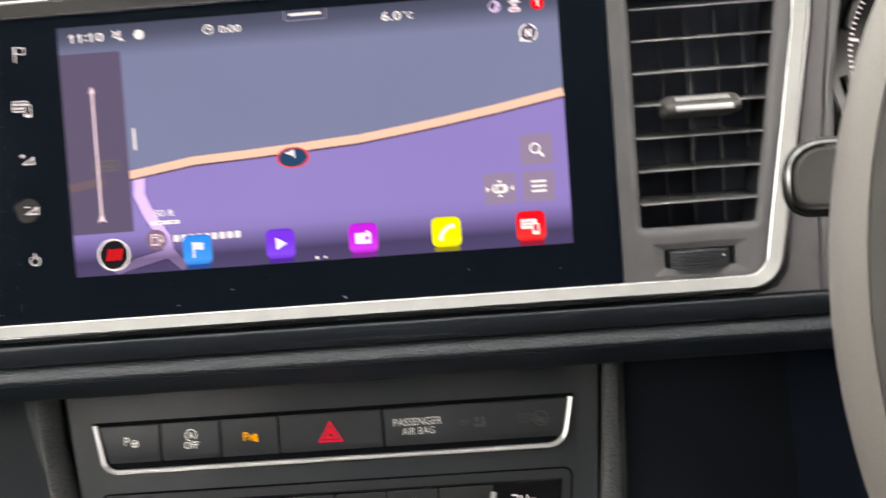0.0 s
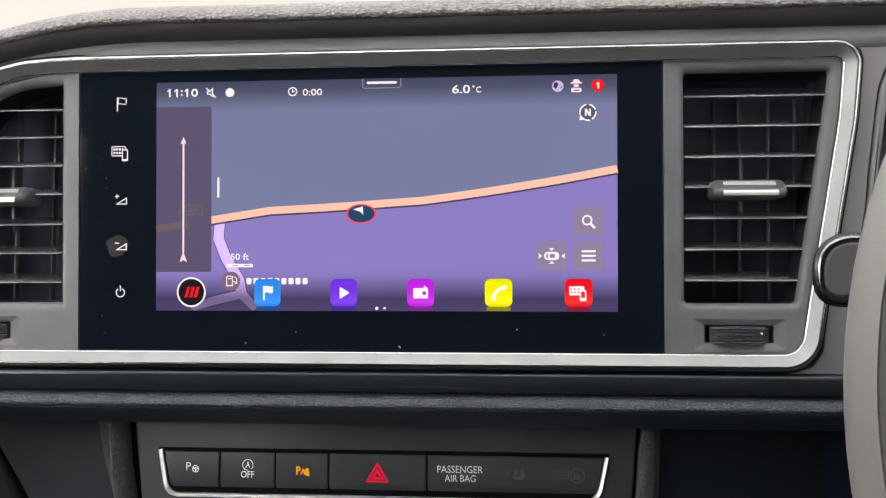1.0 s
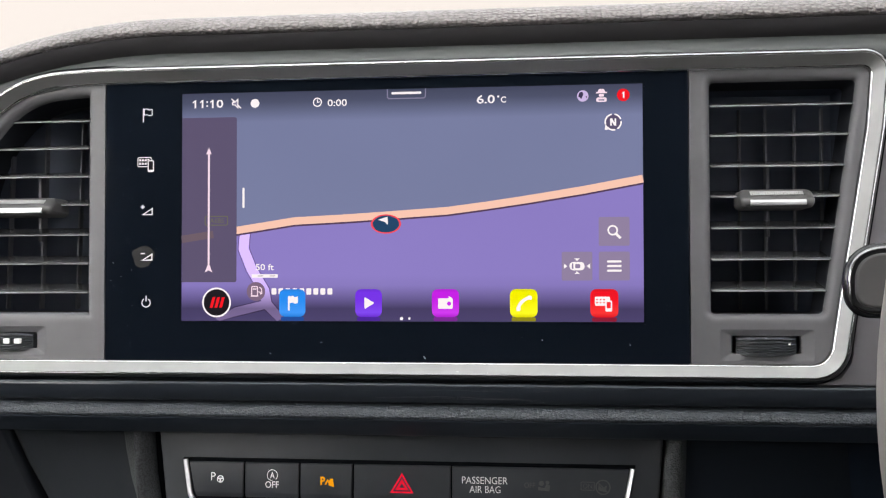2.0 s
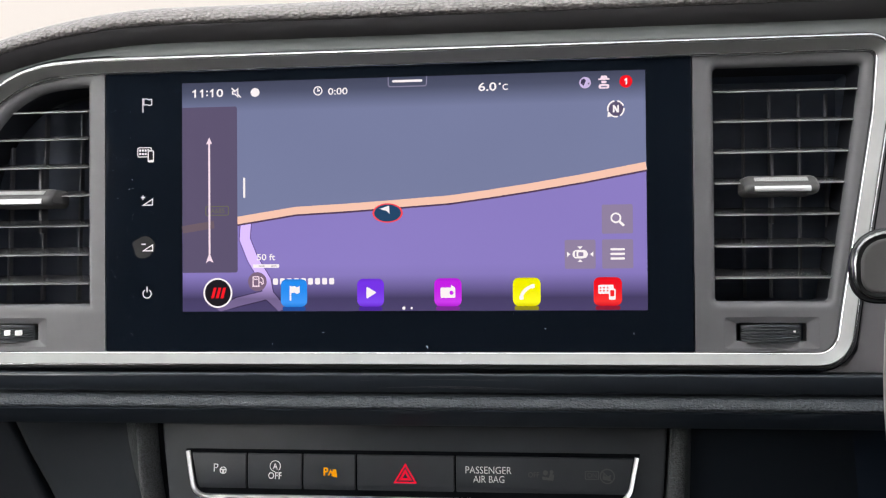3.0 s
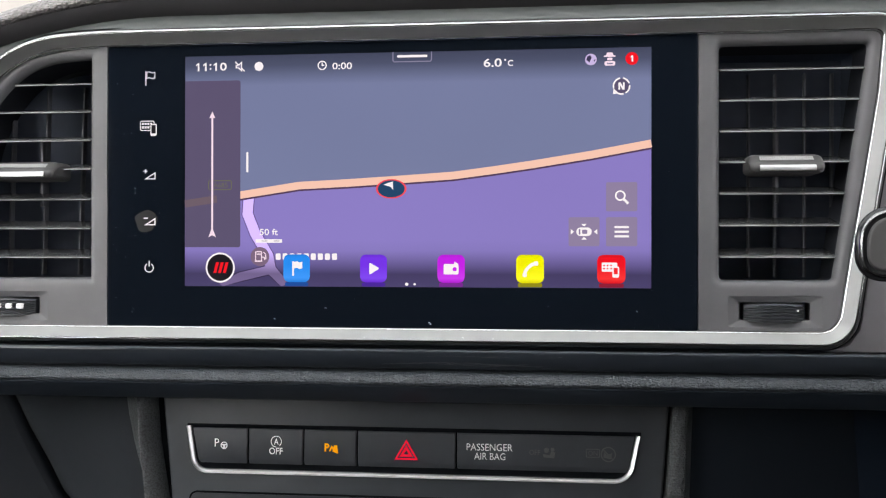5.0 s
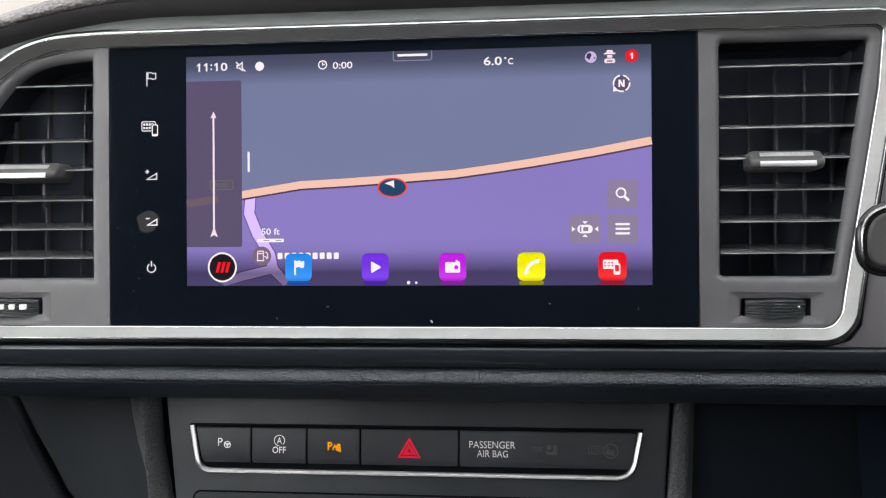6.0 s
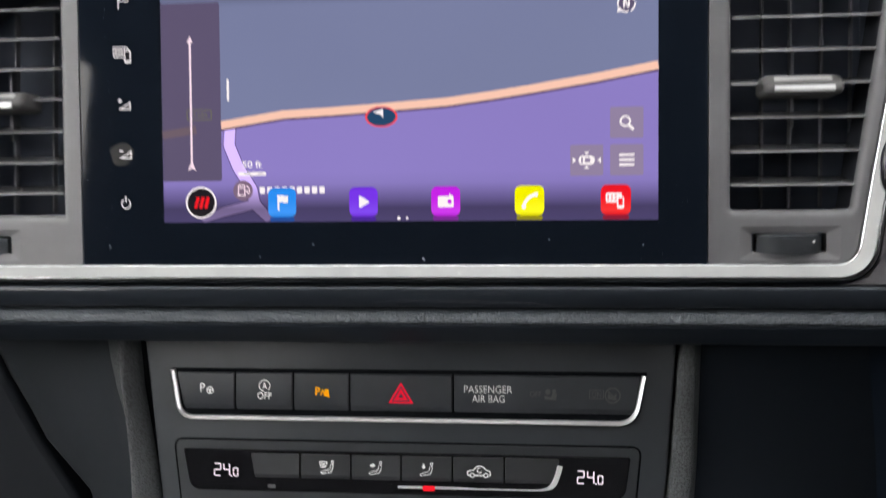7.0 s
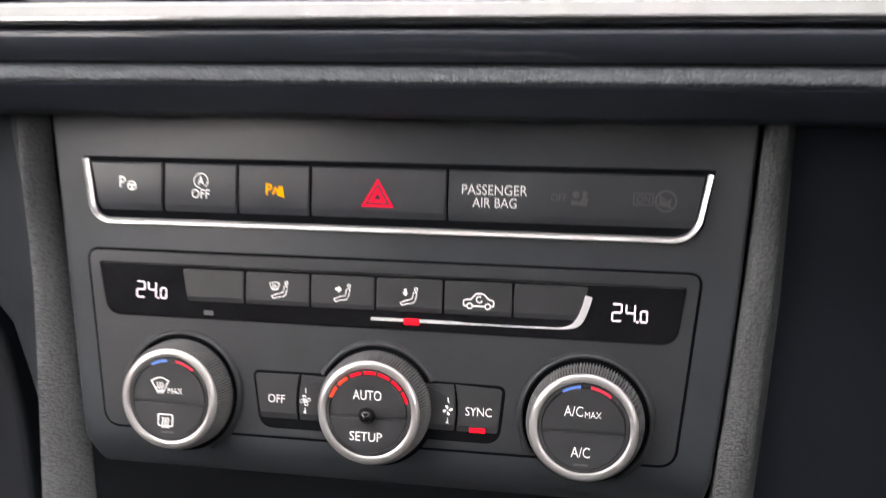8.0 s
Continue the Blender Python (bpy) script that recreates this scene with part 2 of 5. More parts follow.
CARPET = paint("carpet", (0.03, 0.03, 0.032), 0.95)
UI_WHITE = lit("display_white", "f8f2f8", 1.0)
UI_MAP_UP = lit("display_land_slate", "757da3", 1.0, shaded=True)
UI_MAP_LOW = lit("display_land_violet", "8a7cc6", 1.0, shaded=True)
UI_ROAD = lit("display_main_road", "f5c6b4", 1.0)
UI_ROAD_EDGE = lit("display_road_edge", "54405c", 1.0)
UI_STREET = lit("display_side_street", "c2aaf2", 1.35, shaded=True)
UI_STREET_EDGE = lit("display_street_edge", "6c5a94", 1.0, shaded=True)
UI_PANEL = lit("display_side_bar", "5b5270", 1.0)
UI_PANEL_ROAD = lit("display_road_under_bar", "6c5c68", 1.0)
UI_TILE = lit("display_tile", "8e80a2", 1.0)
UI_PINK = lit("display_pink_white", "f6dff0", 1.0)
UI_BLACK = lit("display_black", "1a161c", 1.0)
UI_RED = lit("display_red", "ee1422", 1.0)
UI_CORAL = lit("display_coral", "ef4a58", 1.0)
UI_NAVY = lit("display_navy", "1f4468", 1.0)
UI_BROWN = lit("display_brown", "7c6680", 1.0)
UI_LILAC = lit("display_lilac", "cbb9e6", 1.0)
UI_SIGN = lit("display_sign_olive", "6a6a58", 1.0)
UI_GREY = lit("display_grey", "84809c", 1.0)
UI_APPS = [lit("display_app_blue", "1f8cf4", tile=True), lit("display_app_violet", "7432ea", tile=True), lit("display_app_magenta", "c41ee8", tile=True),
           lit("display_app_yellow", "f4ef00", tile=True), lit("display_app_red", "ef1222", tile=True)]
UI_GLOWS = [lit("display_glow_blue", "1c4c9c"), lit("display_glow_violet", "49249a"), lit("display_glow_magenta", "7a2694"),
            lit("display_glow_yellow", "8f8a18"), lit("display_glow_red", "8c1a34")]


# ---- building helpers ----
def thing(name, label, category, m=DASH, group="", kind=""):
    ob = new(name)
    ob.empty_display_size = 0.02
    ob.matrix_world = m
    return tagged(ob, label, category, group, kind)


def part(name, bm, material, parent, label="", sharp=40, smooth=True):
    """One mesh object under a thing or a part; the mesh is in the frame of its top-level thing."""
    mesh = bpy.data.meshes.new(name)
    bmesh.ops.recalc_face_normals(bm, faces=bm.faces[:])
    bm.to_mesh(mesh)
    bm.free()
    mesh.materials.append(material)
    if smooth:
        mesh.polygons.foreach_set("use_smooth", [True] * len(mesh.polygons))
        mesh.set_sharp_from_angle(angle=radians(sharp))
        mesh.polygons.foreach_set("use_smooth", [p.loop_total < 5 for p in mesh.polygons])
    ob = new(name, mesh)
    ob.parent = parent
    return tagged(ob, label)


def solid(name, bm, material, label, category, m=DASH, kind="", group=""):
    """A top-level thing made of one mesh."""
    ob = part(name, bm, material, None)
    ob.matrix_world = m
    return tagged(ob, label, category, group, kind)


def area(outline):
    return 0.5 * sum(a[0] * b[1] - b[0] * a[1] for a, b in zip(outline, outline[1:] + outline[:1]))


def ccw(outline):
    outline = [tuple(p) for p in outline]
    return outline if area(outline) > 0 else outline[::-1]


def normals2d(path, closed=True):
    """Outward miter normals of a counter-clockwise outline (right-hand side of an open path)."""
    out, n = [], len(path)
    for i in range(n):
        a = Vector(path[i - 1]) if (closed or i > 0) else None
        b = Vector(path[i])
        c = Vector(path[(i + 1) % n]) if (closed or i < n - 1) else None
        d1 = (b - a).normalized() if a is not None and (b - a).length > 1e-9 else None
        d2 = (c - b).normalized() if c is not None and (c - b).length > 1e-9 else None
        d1, d2 = d1 or d2, d2 or d1
        n1, n2 = Vector((d1.y, -d1.x)), Vector((d2.y, -d2.x))
        v = n1 + n2
        v = v.normalized() if v.length > 1e-6 else n1
        out.append(v / max(v.dot(n1), 0.35))
    return out


def offset(outline, d):
    outline = ccw(outline)
    return [(p[0] + n.x * d, p[1] + n.y * d) for p, n in zip(outline, normals2d(outline))]


def rounded(points, radii, n=6):
    """A polygon with filleted corners."""
    if not isinstance(radii, (list, tuple)):
        radii = [radii] * len(points)
    out, k = [], len(points)
    for i, r in enumerate(radii):
        a, b, c = Vector(points[i - 1]), Vector(points[i]), Vector(points[(i + 1) % k])
        if r <= 0:
            out.append(tuple(b))
            continue
        u, v = (a - b).normalized(), (c - b).normalized()
        t = min(r / math.tan(u.angle(v) / 2), (a - b).length * .49, (c - b).length * .49)
        p, q = b + u * t, b + v * t
        for j in range(n + 1):
            s = j / n
            out.append(tuple((1 - s) ** 2 * p + 2 * s * (1 - s) * (b * .82 + (p + q) * .09) + s * s * q))
    return out


def rrect(cx, cz, w, h, r=1.0, n=4):
    return rounded([(cx - w / 2, cz - h / 2), (cx + w / 2, cz - h / 2), (cx + w / 2, cz + h / 2), (cx - w / 2, cz + h / 2)], r, n)


def disc(cx, cz, r, n=40, rz=None):
    return [(cx + r * math.cos(2 * math.pi * i / n), cz + (rz or r) * math.sin(2 * math.pi * i / n)) for i in range(n)]


def ring2d(cx, cz, r0, r1, n=40, a0=0.0, a1=360.0, squash=1.0):
    """A flat ring or arc as a list of quads."""
    out = []
    for i in range(n):
        u, v = radians(a0 + (a1 - a0) * i / n), radians(a0 + (a1 - a0) * (i + 1) / n)
        out.append([(cx + r * math.cos(t), cz + squash * r * math.sin(t)) for r, t in ((r0, u), (r1, u), (r1, v), (r0, v))])
    return out


def line2d(path, w):
    """A stroke of width w along a path, as one polygon."""
    ns = normals2d(path, closed=False)
    left = [(p[0] - n.x * w / 2, p[1] - n.y * w / 2) for p, n in zip(path, ns)]
    right = [(p[0] + n.x * w / 2, p[1] + n.y * w / 2) for p, n in zip(path, ns)]
    return left + right[::-1]


def loop2d(path, w):
    """A stroke along a closed path."""
    a, b = offset(path, w / 2), offset(path, -w / 2)
    return [[a[i], a[(i + 1) % len(a)], b[(i + 1) % len(b)], b[i]] for i in range(len(a))]


def curve2d(points, n=10):
    """A smooth path through points (Catmull-Rom)."""
    pts = [Vector(p) for p in points]
    pts = [pts[0] * 2 - pts[1]] + pts + [pts[-1] * 2 - pts[-2]]
    out = []
    for i in range(1, len(pts) - 2):
        a, b, c, d = pts[i - 1:i + 3]
        for j in range(n):
            t = j / n
            out.append(tuple(0.5 * (2 * b + (c - a) * t + (2 * a - 5 * b + 4 * c - d) * t * t + (3 * b - a - 3 * c + d) * t ** 3)))
    return out + [tuple(pts[-2])]


def flat(name, polys, y, material, parent, label=""):
    """Flat printed or lit shapes at depth y, facing the driver."""
    bm = bmesh.new()
    for poly in polys:
        try:
            bm.faces.new([bm.verts.new((p[0] * MM, y * MM, p[1] * MM)) for p in ccw(poly)])
        except ValueError:
            pass
    mesh = bpy.data.meshes.new(name)
    bm.to_mesh(mesh)
    bm.free()
    mesh.materials.append(material)
    ob = new(name, mesh)
    ob.parent = parent
    return tagged(ob, label)


def skin(bm, loops, closed=True, caps=True):
    """Faces between loops of points (mm)."""
    rows = [[bm.verts.new((p[0] * MM, p[1] * MM, p[2] * MM)) for p in lp] for lp in loops]
    for a, b in zip(rows, rows[1:]):
        k = len(a)
        for i in range(k if closed else k - 1):
            bm.faces.new((a[i], a[(i + 1) % k], b[(i + 1) % k], b[i]))
    if caps and closed:
        bm.faces.new(rows[0])
        bm.faces.new(rows[-1])
    return bm


def prism(outline, y0, y1, bevel=0.0, steps=3, bm=None):
    """A plate with this outline, its front face at y0 with rounded front edges, its back at y1."""
    outline = ccw(outline)
    loops = []
    if bevel:
        for i in range(steps + 1):
            a = math.pi / 2 * i / steps
            loops.append([(p[0], y0 + bevel * (1 - math.cos(a)), p[1]) for p in offset(outline, -bevel * (1 - math.sin(a)))])
    else:
        loops.append([(p[0], y0, p[1]) for p in outline])
    loops.append([(p[0], y1, p[1]) for p in outline])
    return skin(bm or bmesh.new(), loops)


def sweep(path, profile, closed=True, bm=None):
    """A profile of (offset, y) swept along a path in the face of the dashboard."""
    path = ccw(path) if closed else path
    ns = normals2d(path, closed)
    loops = [[(p[0] + n.x * o, y, p[1] + n.y * o) for o, y in profile] for p, n in zip(path, ns)]
    if closed:
        loops.append(loops[0])
    bm = skin(bm or bmesh.new(), loops, closed=True, caps=not closed)
    bmesh.ops.remove_doubles(bm, verts=bm.verts[:], dist=1e-7)
    return bm


def lathe(profile, cx, cz, n=72, bm=None, caps=True):
    """A turned shape about an axis along y: profile of (radius, y), front first."""
    loops = [[(cx + r * math.cos(2 * math.pi * i / n), y, cz + r * math.sin(2 * math.pi * i / n)) for i in range(n)] for r, y in profile]
    return skin(bm or bmesh.new(), loops, caps=caps)


def run_x(profile, xs, shift=None, closed=False, bm=None):
    """A (y, z) profile run along x; shift(x) gives its (dy, dz)."""
    loops = []
    for x in xs:
        dy, dz = shift(x) if shift else (0, 0)
        loops.append([(x, y + dy, z + dz) for y, z in profile])
    return skin(bm or bmesh.new(), loops, closed=closed, caps=closed)


def tube(path, radius, n=20, closed=False, bm=None):
    """A round tube along a 3D path (mm)."""
    pts = [Vector(p) for p in path]
    loops, k = [], len(pts)
    for i, p in enumerate(pts):
        a = pts[i - 1] if (closed or i) else p
        c = pts[(i + 1) % k] if (closed or i < k - 1) else p
        t = (c - a).normalized()
        u = t.cross(Vector((0, 1, 0)))
        u = u.normalized() if u.length > 1e-4 else Vector((1, 0, 0))
        v = t.cross(u).normalized()
        r = radius(i / (k - 1)) if callable(radius) else radius
        loops.append([tuple(p + r * (math.cos(2 * math.pi * j / n) * u + math.sin(2 * math.pi * j / n) * v)) for j in range(n)])
    if closed:
        loops.append(loops[0])
    bm = skin(bm or bmesh.new(), loops, caps=not closed)
    bmesh.ops.remove_doubles(bm, verts=bm.verts[:], dist=1e-7)
    return bm


def text(name, words, x, z, y, height, material, parent, width=0.0, bold=0.0, label=""):
    """Lettering with capitals of this height, centred on x and z at depth y; width stretches it to fit."""
    curve = bpy.data.curves.new(name, "FONT")
    curve.body, curve.align_x, curve.align_y, curve.size = words, "LEFT", "BOTTOM_BASELINE", 1.0
    curve.offset, curve.resolution_u = bold, 3
    tmp = bpy.data.objects.new(name, curve)
    mesh = bpy.data.meshes.new_from_object(tmp)
    bpy.data.objects.remove(tmp)
    mesh.name = name
    cs = [v.co.copy() for v in mesh.vertices]
    x0, x1 = min(c.x for c in cs), max(c.x for c in cs)
    y0, y1 = min(c.y for c in cs), max(c.y for c in cs)
    sy = height / (y1 - y0)
    sx = width / (x1 - x0) if width else sy
    for v, c in zip(mesh.vertices, cs):
        v.co = ((x + (c.x - (x0 + x1) / 2) * sx) * MM, y * MM, (z + (c.y - (y0 + y1) / 2) * sy) * MM)
    mesh.materials.clear()
    mesh.materials.append(material)
    ob = new(name, mesh)
    ob.parent = parent
    return tagged(ob, label)

# ---- the car's cabin: plain shell with its windows ----
def box(bm, x0, x1, y0, y1, z0, z1):
    """An upright block in metres."""
    m = Matrix.Translation(((x0 + x1) / 2, (y0 + y1) / 2, (z0 + z1) / 2)) @ Matrix.Diagonal((x1 - x0, y1 - y0, z1 - z0, 1))
    bmesh.ops.create_cube(bm, size=1.0, matrix=m)
    return bm


def shell(name, blocks, material, label, category):
    bm = bmesh.new()
    for b in blocks:
        box(bm, *b)
    return solid(name, bm, material, label, category, Matrix(), kind="structure")


shell("floor", [(-0.80, 0.80, -2.40, 0.75, -0.04, 0.0)], CARPET, "dark carpeted floor of the car cabin", "floor")
shell("ceiling", [(-0.74, 0.74, -2.40, -0.38, 1.34, 1.38)], HEADLINER, "dark grey fabric headliner of the car roof", "ceiling")
# Unseen; front pillar widened and rear window shortened to dim reflections in trim and display.
shell("wall_left", [(-0.80, -0.74, -2.40, 0.75, 0.0, 0.90), (-0.80, -0.74, -2.40, -1.33, 0.90, 1.38), (-0.80, -0.74, -0.94, -0.86, 0.90, 1.38),
                    (-0.80, -0.74, -1.33, -0.02, 1.28, 1.38), (-0.80, -0.74, -0.24, 0.06, 0.90, 1.28)], DOOR_TRIM,
      "unseen dark door trim and window pillars along the cabin", "wall")
shell("wall_right", [(0.74, 0.80, -2.40, 0.75, 0.0, 0.90), (0.74, 0.80, -2.40, -1.80, 0.90, 1.38), (0.74, 0.80, -0.94, -0.84, 0.90, 1.38),
                     (0.74, 0.80, -1.80, -0.02, 1.28, 1.38), (0.74, 0.80, -0.04, 0.06, 0.90, 1.28)], DOOR_TRIM,
      "unseen dark door trim and window pillars along the cabin", "wall")
# Unseen; has no rear window, which keeps its reflection off the display.
shell("wall_back", [(-0.74, 0.74, -2.40, -2.34, 0.0, 1.38)], DOOR_TRIM,
      "unseen dark rear of the cabin, closed without a window", "wall")
shell("wall_front", [(-0.74, 0.74, 0.70, 0.75, 0.0, 0.838)], DOOR_TRIM, "dark bulkhead below the windscreen", "wall")

ground_bm = bmesh.new()
box(ground_bm, -400, 400, -400, 400, -0.40, -0.32)
ASPHALT = plastic("damp_asphalt", (0.06, 0.06, 0.062), 0.75, size=90.0)
solid("ground", ground_bm, ASPHALT, "grey asphalt ground outside the car", "ground", Matrix(), kind="structure")
haze_mat = Nodes("white_haze")
haze_mat.put(Base_Color=(0, 0, 0, 1), Roughness=1.0, Emission_Color=(1.0, 0.91, 0.885, 1), Emission_Strength=0.92)
haze_bm = bmesh.new()
box(haze_bm, -160, 160, 120, 121, -0.4, 16)
solid("backdrop", haze_bm, haze_mat.mat, "white hazy distance beyond the windscreen", "backdrop", Matrix(), kind="structure")

# windscreen: a raked pane from the back of the dashboard to the roof
glass = Nodes("windscreen_glass")
glass.put(Base_Color=(0.95, 0.97, 0.96, 1), Roughness=0.0, IOR=1.01, Transmission_Weight=1.0)
pane_bm = bmesh.new()
pane_path = [(-720, 720, 842), (720, 720, 842), (640, -380, 1350), (-640, -380, 1350)]
skin(pane_bm, [pane_path, [(x, y - 2, z - 4) for x, y, z in pane_path]])
windscreen = solid("window_1", pane_bm, glass.mat, "clear raked windscreen with white sky behind it", "windscreen", Matrix(), kind="structure")
windscreen.visible_shadow = False


# ---- dashboard ----
def ease(a, b, x):
    t = min(max((x - a) / (b - a), 0.0), 1.0)
    return t * t * (3 - 2 * t)


def crown(x):
    """How far the raised middle of the dashboard falls away towards the passenger."""
    t = max(-112.0 - x, 0.0)
    return -min(0.00175 * t * t, 60.0) if t < 150 else -39.4 - 20 * ease(0, 120, t - 150)


XS = [-640, -560, -480, -420, -380, -350, -330] + list(range(-310, -100, 6)) + [-80, -40, 0, 60, 120, 180, 220, 300, 420, 560, 640]
dashboard = thing("dashboard", "dark grey car dashboard with grained soft-touch padding", "dashboard")

top_profile = [(14, 79.6), (0.0, 79.2), (-1.6, 79.5), (-2.5, 80.4), (-2.4, 81.6), (-1.4, 83.0), (0.4, 84.9), (2.8, 86.7), (6.0, 88.3), (10, 89.6), (40, 97.0), (150, 116), (420, 168), (700, 220), (700, 160), (60, 78)]
part("upper_pad", run_x(top_profile, XS, lambda x: (0, crown(x)), closed=True), PAD_VINYL, dashboard, "grained soft grey vinyl pad", sharp=70)
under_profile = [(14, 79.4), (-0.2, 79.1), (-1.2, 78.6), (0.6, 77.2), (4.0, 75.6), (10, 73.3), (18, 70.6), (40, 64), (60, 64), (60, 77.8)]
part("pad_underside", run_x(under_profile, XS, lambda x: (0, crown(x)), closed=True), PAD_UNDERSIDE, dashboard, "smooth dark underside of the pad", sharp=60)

fascia_profile = [(-1.0, 60.0), (-2.2, 62.0), (-2.3, 64.9), (-1.8, 66.0), (5.0, 71.8), (16, 74.5), (40, 66), (40, 58)]
part("upper_fascia", run_x(fascia_profile, [x for x in XS if x < 212] + [226], lambda x: (0, crown(x)), closed=True), FASCIA, dashboard, "smooth slate grey plastic band")

def strip_front(z):
    """Depth of the gloss strip's face at a height."""
    return float(np.interp(z, [-88.9, -88.0, -86.0, -82.4, -80.7], [0.4, -2.2, -4.2, -5.3, -5.6]))


XL = [-640, -420, -300, -200, -100, 0, 100, 200, 300, 420, 640]
gloss_profile = [(30, -78.5), (-3.4, -78.7), (-4.6, -78.9), (-5.3, -79.4), (-5.6, -80.0), (-5.6, -80.7), (-5.3, -82.6), (-4.2, -86), (-2.2, -88.0), (0.4, -88.9), (30, -89.1)]
part("gloss_strip", run_x(gloss_profile, XL, closed=True), PIANO, dashboard, "piano black gloss strip")

hairlines = bmesh.new()
random.seed(11)
for k in range(15):
    a, b = random.uniform(-26, 40), random.uniform(30, 66)
    z0, dip = random.uniform(-85.6, -81.6), random.uniform(-1.4, 1.0)
    if b - a > 10:
        tube([(a + (b - a) * q, strip_front(z0 + dip * q * q + 0.3 * math.sin(5 * q + k)) - 0.01, z0 + dip * q * q + 0.3 * math.sin(5 * q + k)) for q in np.linspace(0, 1, 12)], 0.022, 5, bm=hairlines)
tagged(part("hairline_scratches", hairlines, SCRATCH, dashboard, "fine pale hairline scratches in the gloss"), kind="stuff")

roll_profile = [(y, z + 1.6) for y, z in [(40, -90.2), (1.0, -90.3), (-1.6, -90.8), (-3.8, -91.9), (-5.2, -93.3), (-5.9, -94.8), (-5.8, -95.9), (-4.8, -96.5), (0, -96.9), (40, -97)]]
part("padded_roll", run_x(roll_profile, XL, closed=True), ROLL_VINYL, dashboard, "dark grained vinyl roll below the trim", sharp=70)
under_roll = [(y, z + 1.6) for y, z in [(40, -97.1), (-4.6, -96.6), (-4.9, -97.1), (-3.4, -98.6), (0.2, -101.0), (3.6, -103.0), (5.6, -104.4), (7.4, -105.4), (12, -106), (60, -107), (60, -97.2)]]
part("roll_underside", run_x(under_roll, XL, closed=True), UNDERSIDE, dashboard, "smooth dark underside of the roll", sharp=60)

# lower face on the passenger's side with the curved gap of the glovebox
lower_left = curve2d([(-252, 36), (-241.5, 18), (-224.5, -13.5), (-209, -38.5), (-190, -66), (-182, -90), (-176, -120), (-172, -160), (-170, -290)], 5) + [(-640, -290), (-640, 36)]
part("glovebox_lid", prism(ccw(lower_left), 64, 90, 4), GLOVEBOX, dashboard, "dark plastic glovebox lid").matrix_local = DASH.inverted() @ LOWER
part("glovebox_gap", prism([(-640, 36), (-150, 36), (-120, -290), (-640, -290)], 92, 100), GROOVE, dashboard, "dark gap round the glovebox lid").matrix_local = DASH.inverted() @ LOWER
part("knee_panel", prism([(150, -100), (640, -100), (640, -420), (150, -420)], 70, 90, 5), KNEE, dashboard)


def bolster(side, edge):
    """The grained flank of the centre console: (v, x, width, spread) rows of its inner edge, the width of its face, and how far it slopes away beyond.
    The passenger's flank rises to a ridge on its far side, the driver's has the ridge along its inner edge."""
    if side < 0:
        face = [(0.0, 13.0), (0.04, 10.0), (0.14, 7.2), (0.3, 4.2), (0.5, 1.4), (0.7, -0.7), (0.88, -2.0), (0.98, -2.0)]
    else:
        face = [(0.0, 2.0), (0.03, 0.2), (0.1, -1.0), (0.2, -1.7), (0.38, -1.8), (0.6, -1.5), (0.82, -0.8), (0.97, 0.2)]
    loops = []
    for v, x, w, e in edge:
        tail = [(w + 0.8 * e, 0.0), (w + 2.6 * e, 1.8), (w + 5.0 * e, 4.2), (w + 8.0 * e, 7.2), (w + 10 * e, 9.0), (w + 10 * e, 60)]
        if side > 0:
            tail[0] = (w + 0.8 * e, 1.0)
            tail[1] = (w + 2.6 * e, 2.9)
        loops.append([(x, 14, v)] + [(x + side * f * w, y, v) for f, y in face] + [(x + side * d, y, v) for d, y in tail] + [(x, 60, v)])
    return skin(bmesh.new(), loops)


left_rows = [(28, -132.0, 7.2, 1.0), (14, -130.4, 7.6, 0.9), (0, -128.8, 8.0, 0.7), (-18, -125.4, 9.0, 0.4), (-34, -122.4, 10.2, 0.2), (-60, -118.6, 12.6, 0.12), (-90, -114.6, 15.4, 0.1), (-120, -111, 18.0, 0.1), (-150, -108, 20, 0.1), (-260, -100, 22, 0.1)]
right_rows = [(28, 116.3, 7.2, 0.3), (0, 114.1, 8.2, 0.3), (-30, 111.7, 9.4, 0.3), (-60, 108.6, 10.2, 0.3), (-90, 105.3, 10.8, 0.3), (-120, 102.2, 11.4, 0.3), (-150, 99.0, 11.4, 0.3), (-260, 88, 11.4, 0.3)]
part("console_flank", bolster(-1, left_rows), BOLSTER_VINYL, None, "grained vinyl flank of the centre console", sharp=60)
part("console_flank", bolster(1, right_rows), BOLSTER_VINYL, None, "grained vinyl flank of the centre console", sharp=60)
hollow = []
for (v, x, w, e), end in zip(left_rows, (-241, -233, -225.5, -214, -205, -181, -170, -164, -160, -158)):
    x0 = x - w - 9.8 * e
    row = [(x0, 8.9, v)] + [(x0 + (end - x0) * q, 9.4 + 50 * q ** 0.9, v) for q in (0.06, 0.15, 0.3, 0.5, 0.75, 0.95)]
    hollow.append(row + [(end - 0.6, 60.5, v), (end - 1.0, 63, v), (end - 1.0, 110, v), (x0, 110, v)])
part("console_flank_panel", skin(bmesh.new(), hollow), FLANK, None, "smooth dark side panel", sharp=60)
hollow = []
for v, x, w, e in right_rows:
    x0 = x + w + 9.8 * e
    row = [(x0, 8.9, v)] + [(x0 + 120 * q, 9.4 + 50 * q ** 1.2, v) for q in (0.05, 0.12, 0.2, 0.35, 0.5, 0.7, 0.85, 1.0)]
    hollow.append(row + [(x0 + 120, 110, v), (x0, 110, v)])
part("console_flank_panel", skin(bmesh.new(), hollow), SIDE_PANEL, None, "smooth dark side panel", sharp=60)
